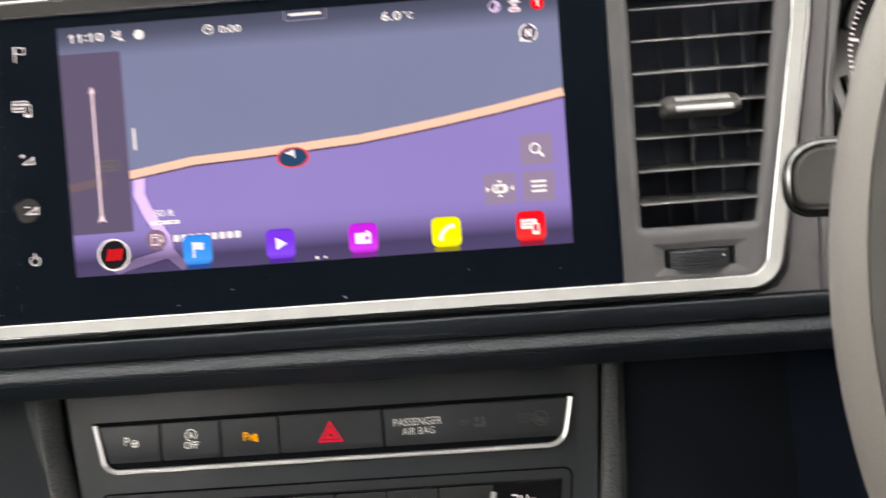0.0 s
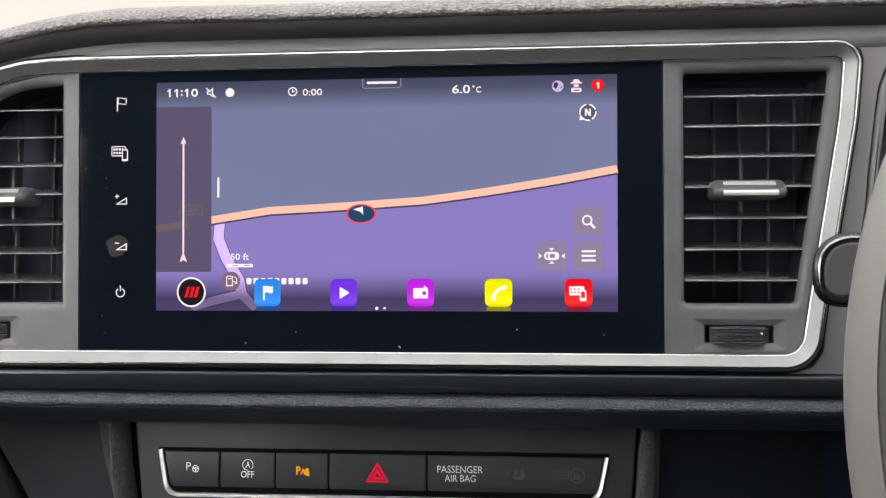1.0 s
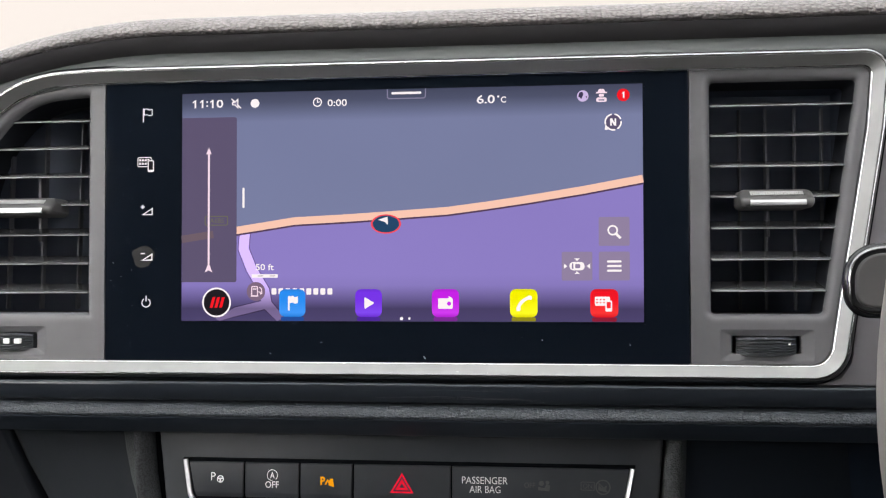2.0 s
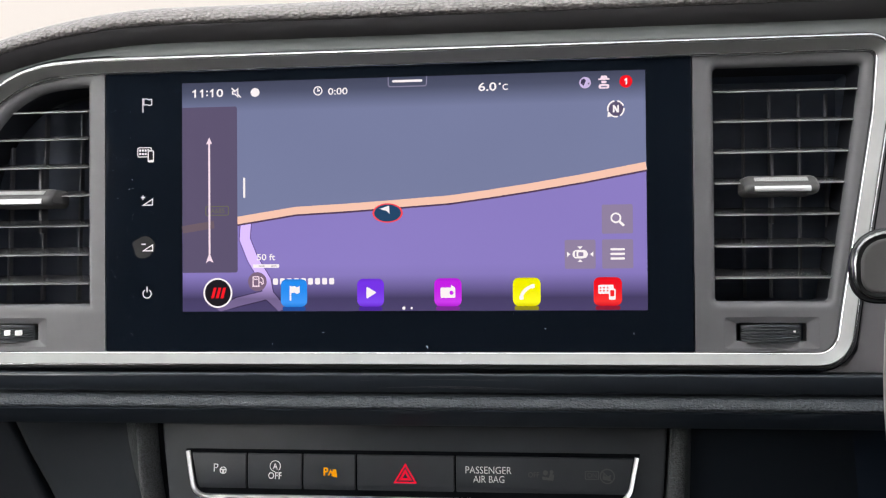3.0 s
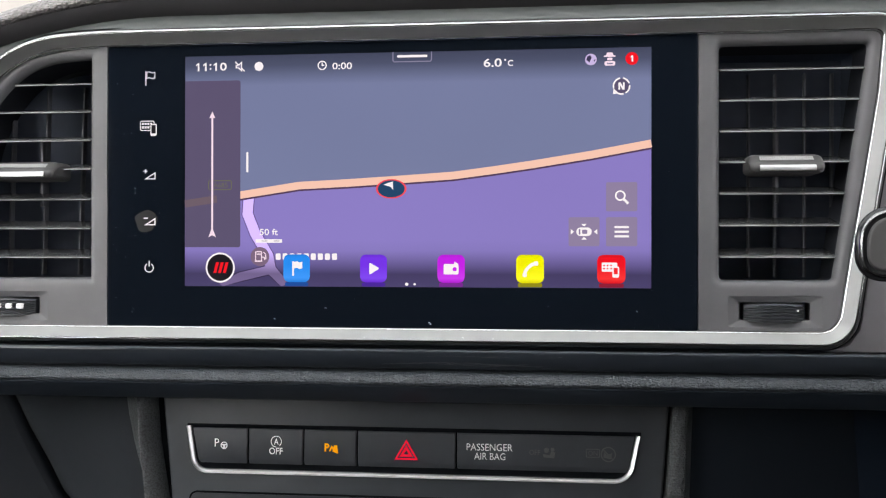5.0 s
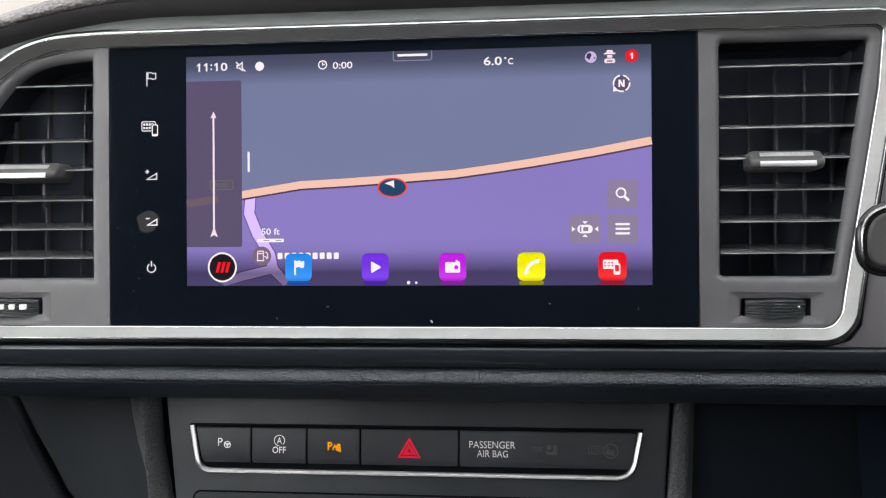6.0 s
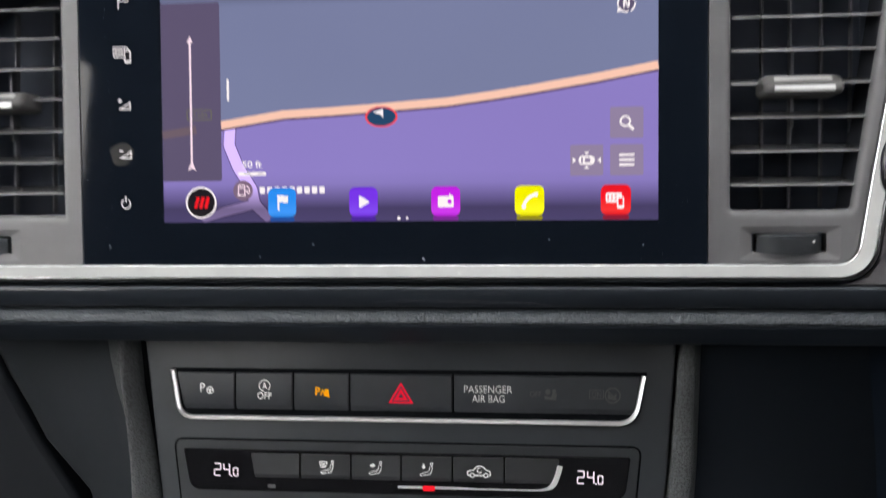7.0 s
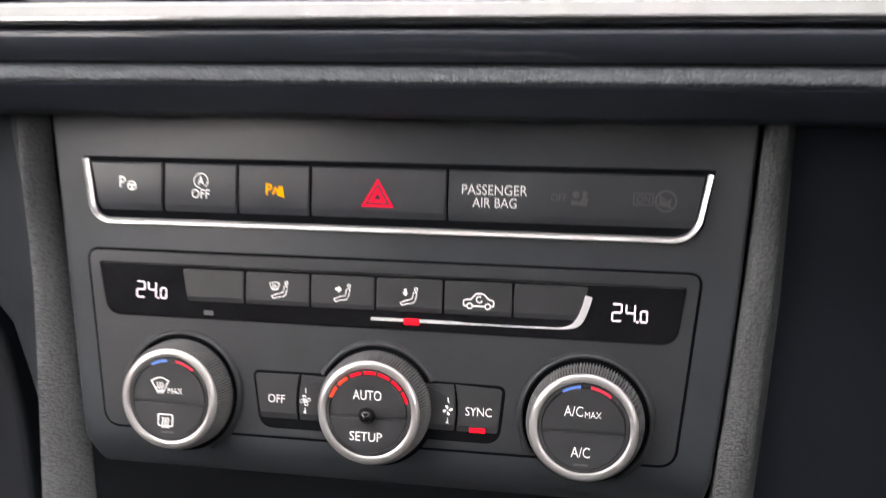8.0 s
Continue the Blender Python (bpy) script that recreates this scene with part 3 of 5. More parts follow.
for ob in [o for o in bpy.data.objects if o.name.startswith("console_flank")]:
    ob.parent = dashboard
    ob.matrix_local = DASH.inverted() @ LOWER

# ---- silver trim frame round display and vents ----
inner_line = curve2d([(-140, 57.2), (-154, 56.6), (-167, 55.4), (-180.7, 51.2), (-194.5, 41.8), (-207, 27), (-216, 8), (-221, -20), (-223, -50)], 8)
corner_line = rounded([(-400, -70.2), (181.4, -70.2), (184.9, -47.0), (192.2, -2.5), (197.6, 31.0), (199.8, 57.2), (-138, 57.2)], [0, 8.5, 0, 0, 0, 3.6, 0], 8)[1:-1]
inner_path = ccw([(-216, -70.2), (-214, -70.2)] + corner_line + inner_line + [(-223.3, -60), (-221, -67.5)])
trim = thing("trim_frame", "brushed silver trim frame round the display and vents", "trim")
part("bevel", sweep(inner_path, [(0.3, 4.0), (0.4, -1.5), (4.55, -5.5), (4.75, -5.6), (4.9, -5.35), (5.0, 4.0)]), SATIN_SILVER, trim, "satin silver bevel", sharp=15)
part("inner_bead", sweep(inner_path, [(-0.2, 4.0), (-0.2, -1.0), (-0.1, -1.2), (0.28, -1.68), (0.4, -1.72), (0.45, -1.55), (0.45, 4.0)]), CHROME, trim, "thin chrome inner edge")
part("outer_roll", sweep(inner_path, [(4.92, 3.0), (4.95, -5.3), (5.1, -5.62), (5.5, -5.66), (6.0, -5.45), (6.5, -5.0), (6.9, -4.3), (7.15, -3.4), (7.3, -2.2), (7.3, 3.0)]), BEAD_SILVER, trim, "polished silver rolled outer edge", sharp=50)
groove_profile = [(7.3, 3.0), (7.32, -1.8), (8.1, -1.8), (8.1, 3.0)]
part("shadow_gap", sweep(inner_path, groove_profile), GROOVE, trim, "black gap round the trim")

# ---- infotainment display ----
unit = thing("infotainment_display", "black glass infotainment display showing a violet street map", "display")
glass_outline = rounded([(-140.6, -70.2), (123.5, -70.2), (123.5, 57.0), (-140.6, 57.0)], 0.8, 3)
cover = part("cover_glass", prism(glass_outline, 0.0, 9.0, 0.35), GLASS_BLACK, unit)
screen = flat("screen", [[(-104, -52), (104, -52), (104, 52), (-104, 52)]], -0.05, UI_MAP_UP, unit, "lit screen with map and app tiles")
road = [(-104, -14.8), (-89.0, -12.6), (-74.1, -10.3), (-51.0, -6.8), (-29.5, -5.8), (-9.2, -4.6), (18.4, -2.8), (35.8, -0.6), (53.0, 1.8), (78.5, 5.8), (104, 10.4)]
flat("map_land", [[(-104, -52), (104, -52)] + road[::-1]], -0.09, UI_MAP_LOW, screen)


def on_screen(line):
    """Ends a map line at the lower edge of the screen."""
    return [(x, max(z, -52.0)) for x, z in line]


street = [(-74.2, -11.6), (-74.8, -19.4), (-71.2, -28.3), (-65.2, -38.2), (-64.0, -44.4), (-57.4, -52)]
lane = [(-64.0, -44.4), (-78.4, -47.8), (-87.0, -52.6)]
flat("street_edge", [on_screen(line2d(street, 5.6)), on_screen(line2d(lane, 4.8))], -0.12, UI_STREET_EDGE, screen)
flat("street", [on_screen(line2d(street, 4.7)), on_screen(line2d(lane, 3.9))], -0.15, UI_STREET, screen)
flat("road_edge", [line2d([(x, z - 0.7) for x, z in road], 3.6)], -0.18, UI_ROAD_EDGE, screen)
flat("main_road", [line2d(road, 3.4)], -0.21, UI_ROAD, screen)
# side bar with the direction arrow
flat("side_bar", [rounded([(-103.9, -34.4), (-78.1, -34.4), (-78.1, 40.8), (-103.9, 40.8)], [0, 1.0, 1.0, 0], 3)], -0.24, UI_PANEL, screen)
flat("bar_road", [line2d([p for p in road if p[0] < -77], 3.4)], -0.26, UI_PANEL_ROAD, screen)
flat("road_sign", loop2d(rrect(-87.6, -6.4, 10.6, 4.0, 0.6, 2), 0.45), -0.27, UI_SIGN, screen)
text("road_number", "A685", -87.4, -6.4, -0.27, 2.2, UI_SIGN, screen, width=6.6)
flat("heading_arrow", [line2d([(-91.2, -26), (-91.2, 24)], 0.9), [(-92.6, 24), (-89.8, 24), (-91.2, 27)], [(-93.0, -30.0), (-91.2, -29.0), (-89.4, -30.0), (-91.2, -25.2)]], -0.30, UI_PINK, screen)
flat("bar_handle", [rrect(-74.9, 3.9, 1.0, 9.2, 0.4, 2)], -0.30, UI_WHITE, screen)
UI_DUSK = lit("display_dusk", "3c3654", 1.0)
# status line
def one(x, z, h, w):
    """A figure one with its flag."""
    return [[(x - w / 2, z - h / 2), (x + w / 2, z - h / 2), (x + w / 2, z + h / 2), (x - w / 4, z + h / 2), (x - h * .34, z + h * .26), (x - h * .34, z + h * .1), (x - w / 2, z + h * .24)]]


flat("clock_hour", one(-97.7, 47.1, 3.7, 0.8) + one(-94.3, 47.1, 3.7, 0.8) + one(-89.5, 47.1, 3.7, 0.8) + [disc(-92.1, 46.2, 0.45, 12), disc(-92.1, 48.0, 0.45, 12)], -0.30, UI_WHITE, screen)
text("clock_minute", "0", -86.1, 47.1, -0.30, 3.7, UI_WHITE, screen, width=3.2, bold=0.018)
flat("mute_icon", [line2d([(-80.6, 49.2), (-76.2, 44.8)], 0.6), rounded([(-80.4, 46.2), (-79.2, 46.2), (-77.4, 44.6), (-77.4, 49.4), (-79.2, 47.8), (-80.4, 47.8)], 0), ], -0.30, UI_WHITE, screen)
flat("mute_hollow", [rounded([(-79.8, 46.6), (-78.9, 46.6), (-77.9, 45.7), (-77.9, 48.3), (-78.9, 47.4), (-79.8, 47.4)], 0)], -0.32, UI_GREY, screen)
flat("status_dot", [disc(-69.6, 46.9, 2.15, 8), disc(-69.6, 46.9, 2.05, 12)], -0.30, UI_WHITE, screen)
flat("clock_icon", ring2d(-40.6, 46.8, 1.55, 2.1) + [line2d([(-40.6, 48.1), (-40.6, 46.7), (-39.6, 47.0)], 0.5)], -0.30, UI_WHITE, screen)
text("trip_time", "0:00", -31.5, 46.4, -0.30, 3.1, UI_WHITE, screen, width=8.9, bold=0.012)
flat("pull_tab", [line2d([(-8.6, 52), (-8.6, 48.4), (-8.0, 47.7), (8.0, 47.7), (8.6, 48.4), (8.6, 52)], 0.5)], -0.28, UI_GREY, screen)
flat("pull_bar", [rrect(0, 50.1, 13.6, 1.1, 0.5, 3)], -0.30, UI_WHITE, screen)
text("temperature", "6.0", 35.6, 46.5, -0.30, 3.8, UI_WHITE, screen, width=8.0, bold=0.016)
flat("degree_mark", [disc(41.1, 47.6, 0.5, 14)], -0.30, UI_WHITE, screen)
text("degree_unit", "C", 43.4, 46.2, -0.30, 2.8, UI_WHITE, screen, width=2.3, bold=0.02)
flat("globe_icon", [disc(78.2, 47.0, 2.5)], -0.30, UI_LILAC, screen)
flat("globe_land", [[(76.6, 48.4), (77.9, 48.9), (78.6, 47.8), (78.1, 46.9), (77.5, 45.6), (76.9, 46.4), (76.2, 46.7)], [(79.3, 46.6), (80.1, 47.2), (79.9, 45.9)]], -0.32, UI_DUSK, screen)
flat("profile_icon", [[(83.9, 48.0), (88.7, 48.0), (88.7, 48.6), (87.9, 48.7), (87.4, 49.9), (85.2, 49.9), (84.7, 48.7), (83.9, 48.6)], rounded([(85.2, 46.5), (87.4, 46.5), (87.5, 47.7), (85.1, 47.7)], 0.5), rounded([(83.9, 44.2), (88.7, 44.2), (88.5, 46.2), (84.1, 46.2)], 0.8)], -0.30, UI_PINK, screen)
flat("profile_slot", [rrect(86.3, 45.1, 2.6, 0.6, 0.25, 2)], -0.32, UI_GREY, screen)
flat("alert_badge", [disc(95.7, 47.1, 2.75)], -0.30, UI_RED, screen)
flat("alert_count", one(95.9, 47.1, 2.7, 0.7), -0.33, UI_WHITE, screen)
# compass
flat("compass_base", [disc(91.3, 35.3, 3.3)], -0.28, UI_PANEL, screen)
flat("compass_ring", ring2d(91.3, 35.3, 3.1, 3.8, 14, 20, 80) + ring2d(91.3, 35.3, 3.1, 3.8, 14, 100, 195) + ring2d(91.3, 35.3, 3.1, 3.8, 14, -60, 5) + ring2d(91.3, 35.3, 3.1, 3.8, 14, 230, 285)
     + [[(87.9, 34.4), (87.6, 31.8), (90.2, 32.2)]], -0.30, UI_WHITE, screen)
flat("compass_north", [rrect(90.35, 35.3, 0.75, 3.2, 0.15, 2), rrect(92.25, 35.3, 0.75, 3.2, 0.15, 2), [(90.0, 36.9), (90.9, 36.9), (92.6, 33.7), (91.7, 33.7)]], -0.31, UI_WHITE, screen)
# own position
flat("position_disc", [disc(-9.3, -8.5, 6.2, 40, 3.9)], -0.25, UI_NAVY, screen)
flat("position_ring", ring2d(-9.3, -8.5, 6.0, 6.85, 40, squash=0.63), -0.28, UI_CORAL, screen)
flat("position_arrow", [[(-12.9, -6.6), (-8.6, -5.2), (-8.4, -8.9), (-9.8, -7.6)]], -0.31, UI_WHITE, screen)
# map tiles
for cx, cz in ((91.4, -12.5), (91.4, -27.6), (75.3, -27.6)):
    flat("map_tile", [rrect(cx, cz, 13.3, 12.6, 0.7, 3)], -0.25, UI_TILE, screen)
flat("search_icon", ring2d(90.8, -12.0, 1.55, 2.3) + [line2d([(92.2, -13.5), (94.2, -15.5)], 1.15)], -0.30, UI_WHITE, screen)
flat("menu_icon", [rrect(91.4, z, 6.3, 0.95, 0.4, 2) for z in (-25.6, -27.6, -29.6)], -0.30, UI_WHITE, screen)
flat("park_icon", [rrect(75.3, -27.6, 6.6, 3.7, 1.7, 5), [(69.6, -28.8), (69.6, -26.4), (71.1, -27.6)], [(81.0, -28.8), (81.0, -26.4), (79.5, -27.6)], [(74.1, -24.2), (76.5, -24.2), (75.3, -25.4)], [(74.1, -31.0), (76.5, -31.0), (75.3, -29.8)]], -0.30, UI_WHITE, screen)
flat("park_icon_glass", [rrect(75.6, -27.6, 2.2, 1.8, 0.4, 2), rrect(73.4, -27.6, 0.7, 2.4, 0.3, 2)], -0.32, UI_TILE, screen)
# scale, fuel mark and shop sign
text("map_scale", "50 ft", -64.9, -27.6, -0.30, 2.9, UI_WHITE, screen, width=8.4, bold=0.012)
flat("scale_bar", [rrect(-64.9, -31.6, 12.2, 1.6, 0.3, 2)], -0.30, UI_WHITE, screen)
flat("scale_marks", [rrect(-66.9, -31.6, 2.6, 0.35, 0.1, 2), rrect(-61.3, -31.6, 2.6, 0.35, 0.1, 2)], -0.32, UI_GREY, screen)
flat("fuel_mark", [disc(-69.0, -38.6, 4.3)], -0.26, UI_BROWN, screen)
flat("fuel_icon", loop2d(rrect(-69.6, -38.5, 2.7, 4.2, 0.3, 2), 0.5) + [rrect(-69.6, -37.5, 1.9, 0.5, 0.1, 2), rrect(-69.6, -40.7, 3.6, 0.5, 0.1, 2), line2d([(-68.1, -38.8), (-67.0, -38.9), (-66.8, -39.8), (-66.2, -39.4), (-66.4, -37.4), (-67.4, -36.6)], 0.45)], -0.30, UI_PINK, screen)
shop_sign = flat("shop_sign", [rrect(-60.6 + i * 3.22, -38.6, 2.3, 2.9, 0.5, 2) for i in range(9)], -0.29, UI_WHITE, screen, "white bars in place of a shop name")
tagged(shop_sign, "white bars in place of a shop name", kind="stuff")
# shortcut disc with three red bars
flat("shortcut_ring", ring2d(-87.4, -43.6, 6.0, 6.8), -0.31, UI_WHITE, screen)
flat("shortcut_disc", [disc(-87.4, -43.6, 6.1)], -0.30, UI_BLACK, screen)
flat("shortcut_bars", [[(-90.6 + i * 2.2, -46.0), (-89.2 + i * 2.2, -46.0), (-87.9 + i * 2.2, -41.2), (-89.3 + i * 2.2, -41.2)] for i in range(3)], -0.33, UI_RED, screen)
# app tiles
for i, cx in enumerate((-52.1, -17.2, 17.4, 52.0, 87.0)):
    flat("app_glow", [rrect(cx, -50.9, 10.6, 1.8, 0.5, 2)], -0.26, UI_GLOWS[i], screen)
    app = flat("app_tile", [rrect(cx, -43.8, 12.1, 12.4, 2.6, 5)], -0.32, UI_APPS[i], screen)
    if i == 0:
        marks = [line2d([(cx - 1.6, -47.2), (cx - 1.6, -40.6)], 0.8), [(cx - 1.4, -41.0), (cx + 0.4, -40.6), (cx + 1.2, -41.2), (cx + 2.6, -40.8), (cx + 2.6, -43.8), (cx + 1.2, -44.2), (cx + 0.2, -43.6), (cx - 1.4, -44.0)]]
    elif i == 1:
        marks = [rounded([(cx - 1.9, -46.6), (cx + 2.8, -43.8), (cx - 1.9, -41.0)], 0.4, 3)]
    elif i == 2:
        marks = [rrect(cx, -44.0, 6.6, 4.6, 0.5, 3), [(cx + 1.4, -41.7), (cx + 1.4, -40.6), (cx + 3.2, -41.7)]]
    elif i == 3:
        marks = [line2d(curve2d([(cx - 2.6, -46.4), (cx - 1.6, -44.2), (cx + 0.3, -42.3), (cx + 2.8, -41.2)]), 1.5), rrect(cx - 2.3, -46.3, 1.9, 2.0, 0.6), rrect(cx + 2.6, -41.4, 2.0, 1.9, 0.6)]
    else:
        marks = [rrect(cx - 0.8, -42.9, 6.6, 4.0, 0.5, 3), rrect(cx + 1.9, -45.0, 2.9, 4.8, 0.5, 3)]
    flat("app_icon", marks, -0.35, UI_WHITE, app)
    if i == 2:
        flat("app_icon_mark", [disc(cx + 1.6, -44.0, 0.9, 16)], -0.37, UI_APPS[i], app)
    if i == 4:
        flat("app_icon_mark", [rrect(cx + 1.9, -44.6, 1.7, 2.7, 0.2, 2)] + [rrect(cx - 3.1 + k % 3 * 1.5, -42.2 - k // 3 * 1.3, 0.7, 0.6, 0.1, 2) for k in range(6)], -0.37, UI_APPS[i], app)
flat("page_dots", [disc(-2.3, -50.7, 0.75, 16), disc(1.2, -50.7, 0.55, 16)], -0.30, UI_WHITE, screen)
PRINT_LINT = paint("lint_fibre", (0.92, 0.92, 0.92), 0.9)
# touch keys beside the screen
KEY = UI_WHITE
flat("navigation_key", [line2d([(-122.6, 39.2), (-122.6, 45.7)], 0.5)] + loop2d([(-122.1, 45.3), (-120.8, 45.5), (-119.7, 44.9), (-118.4, 45.2), (-118.4, 42.6), (-119.7, 42.3), (-120.8, 42.8), (-122.1, 42.6)], 0.4), -0.06, KEY, unit)
flat("media_key", loop2d(rrect(-121.9, 20.9, 6.4, 4.2, 0.6, 3), 0.42) + [rrect(-124.0 + k % 4 * 1.3, 21.75 - k // 4 * 1.6, 0.95, 1.0, 0.15, 2) for k in range(8)], -0.06, KEY, unit)
flat("phone_key_gap", [rrect(-118.9, 19.0, 3.2, 5.7, 0.4, 3)], -0.09, UI_BLACK, unit)
flat("phone_key", loop2d(rrect(-118.9, 19.0, 2.5, 5.0, 0.4, 3), 0.5) + [rrect(-118.9, 17.0, 2.3, 0.7, 0.1, 2)], -0.12, KEY, unit)
flat("volume_up_key", loop2d([(-122.6, -3.3), (-118.2, -3.3), (-118.2, -0.6)], 0.55) + [rrect(-122.7, 0.2, 2.0, 0.5, 0.1, 2), rrect(-122.7, 0.2, 0.5, 2.0, 0.1, 2)], -0.06, KEY, unit)
flat("volume_down_key", loop2d([(-122.6, -24.2), (-118.2, -24.2), (-118.2, -21.5)], 0.55) + [rrect(-122.5, -21.2, 2.0, 0.5, 0.1, 2)], -0.06, KEY, unit)
blob = [(-122.4 + (5.2 + 0.5 * math.sin(3 * a) + 0.3 * math.sin(5 * a + 1)) * math.cos(a), -22.6 + (5.0 + 0.4 * math.sin(2 * a)) * math.sin(a)) for a in np.linspace(0, 2 * math.pi, 40, endpoint=False)]
flat("finger_smudge", [blob], -0.04, SMUDGE, unit, "brownish finger smudge on the glass")
flat("power_key", ring2d(-120.9, -43.8, 1.7, 2.2, 30, 120, 420) + [rrect(-120.9, -41.9, 0.55, 2.6, 0.1, 2)], -0.06, KEY, unit)


# lint that lies on the glass and on the trim
lint = bmesh.new()
random.seed(5)
for x, y, z, r in [(8.1, -0.1, -67.8, 0.7), (-38.9, -0.1, -61.4, 0.35), (-62.1, -0.1, -66.5, 0.3), (23.1, -4.4, -74.0, 0.55), (36.5, -4.7, -74.4, 0.6), (-20.5, -4.7, -74.4, 0.45), (-32.8, -4.9, -74.7, 0.4), (98, -0.1, -62, 0.3), (60, -0.1, -60, 0.3)]:
    for k in range(3 if r > 0.4 else 1):
        a = random.uniform(0, math.pi)
        path = [(x + r * q * math.cos(a + 0.5 * q), y - 0.08 - 0.1 * (1 - q * q), z + r * q * math.sin(a + 0.5 * q)) for q in (-1, -0.5, 0, 0.5, 1)]
        tube(path, 0.11, 6, bm=lint)
for k in range(44):
    x, z, r = random.uniform(-138.5, -127), random.uniform(-66, 42), random.uniform(0.12, 0.4)
    a = random.uniform(0, math.pi)
    tube([(x + r * q * math.cos(a + 0.7 * q), -0.12, z + r * q * math.sin(a + 0.7 * q)) for q in (-1, 0, 1)], 0.028, 5, bm=lint)
tagged(solid("lint", lint, PRINT_LINT, "tiny pale lint fibres on glass and trim", "lint"), "tiny pale lint fibres on glass and trim", "lint", kind="stuff")


# ---- air vents ----
def slat_mesh(x0, x1, z):
    """One vent slat: a thin blade with a rounded nose, its top face tilted to the driver."""
    prof = [(3.75, z + 0.28), (3.2, z - 0.2), (2.95, z - 0.5), (3.0, z - 0.7), (3.4, z - 0.85), (9, z + 0.5), (22, z + 3.0), (22, z + 3.7), (8.6, z + 1.3), (4.4, z + 0.42)]
    return run_x(prof, [x0, x0 + 0.4, x1 - 0.4, x1], closed=True)


def vent_tab(x0, x1, z, owner):
    """The sliding tab on the middle slat, with a ribbed top and a silver insert."""
    shape = [(10, 4.6), (0.5, 4.6), (-1.6, 4.3), (-2.8, 3.6), (-5.6, 1.6), (-7.0, 0.6), (-7.7, -0.3), (-7.9, -1.4), (-7.7, -2.6), (-7.0, -3.4), (-5.6, -3.9), (10, -4.0)]
    loops = []
    for dx, k in ((0.0, 0.50), (0.35, 0.70), (0.9, 0.84), (1.8, 0.94), (3.0, 1.0)):
        loops.append([(x0 + dx, (y - 2) * (0.55 + 0.45 * k) + 2 if y < 2 else y, z + (h - 0.2) * k + 0.2) for y, h in shape])
    loops += [[(x0 + x1 - p[0], p[1], p[2]) for p in lp] for lp in loops[::-1]]
    tab = part("slider_tab", skin(bmesh.new(), loops), TAB_BLACK, owner, "black slider tab with ribbed top", sharp=50)
    w = x1 - x0
    n = 24
    for i in range(n):
        cx = x0 + 4.4 + (w - 8.8) * (i + .5) / n
        part("rib", run_x([(-5.0 , z + 1.2), (-5.75, z + 1.85), (-3.35, z + 3.6), (-2.6, z + 3.2)], [cx - .36, cx + .36], closed=True), PAD_GREY, tab)
    bar = [(-6.0, z - 0.4), (-7.75, z - 0.35), (-8.6, z - 1.3), (-8.7, z - 1.5), (-8.65, z - 2.5), (-8.3, z - 2.8), (-6.0, z - 2.9)]
    part("insert", run_x(bar, [x0 + 4.0, x0 + 4.3, x1 - 4.3, x1 - 4.0], closed=True), TAB_SILVER, tab, "satin silver insert")
    return tab


def thumb_wheel(x0, x1, z, owner, squares):
    """A barrel-shaped ribbed wheel that stands half out of its slot."""
    cx, half = (x0 + x1) / 2, (x1 - x0) / 2 - 0.1
    loops = []
    zs = [(z - 4.9, 1.2), (z - 4.6, 0.4)]
    for k in range(6):
        a = z - 4.0 + k * 1.2
        zs += [(a, 0.5), (a + 0.35, -0.4), (a + 0.6, -0.4), (a + 0.95, 0.5)]
    zs += [(z + 3.4, 0.6), (z + 3.5, 2.0)]
    for zz, dy in zs:
        arc = []
        for i in range(25):
            t = -1 + 2 * i / 24
            arc.append((cx + half * t, -4.4 * (1 - abs(t) ** 3.2) + 2.2 + dy, z + (zz - z) * (1 - 0.2 * t * t)))
        loops.append(arc + [(cx + half, 9, zz), (cx - half, 9, zz)])
    wheel = part("thumb_wheel", skin(bmesh.new(), loops), BUTTON_PLASTIC, owner, "black ribbed thumb wheel", sharp=30)
    if squares:
        for k in range(4):
            part("square_mark", prism(rrect(x1 - 5.5 - k * 5.2, z - .2, 2.5, 2.3, 0.2, 2), -3.0, 0.5, 0.1), PRINT, wheel, "white square mark")
    else:
        part("arrow_mark", prism([(x1 - 4.1, z + 0.4), (x1 - 3.1, z - 0.2), (x1 - 3.1, z + 1.0)], -1.2, 2.0, 0.1), PRINT, wheel, "small white arrow mark")
    return wheel


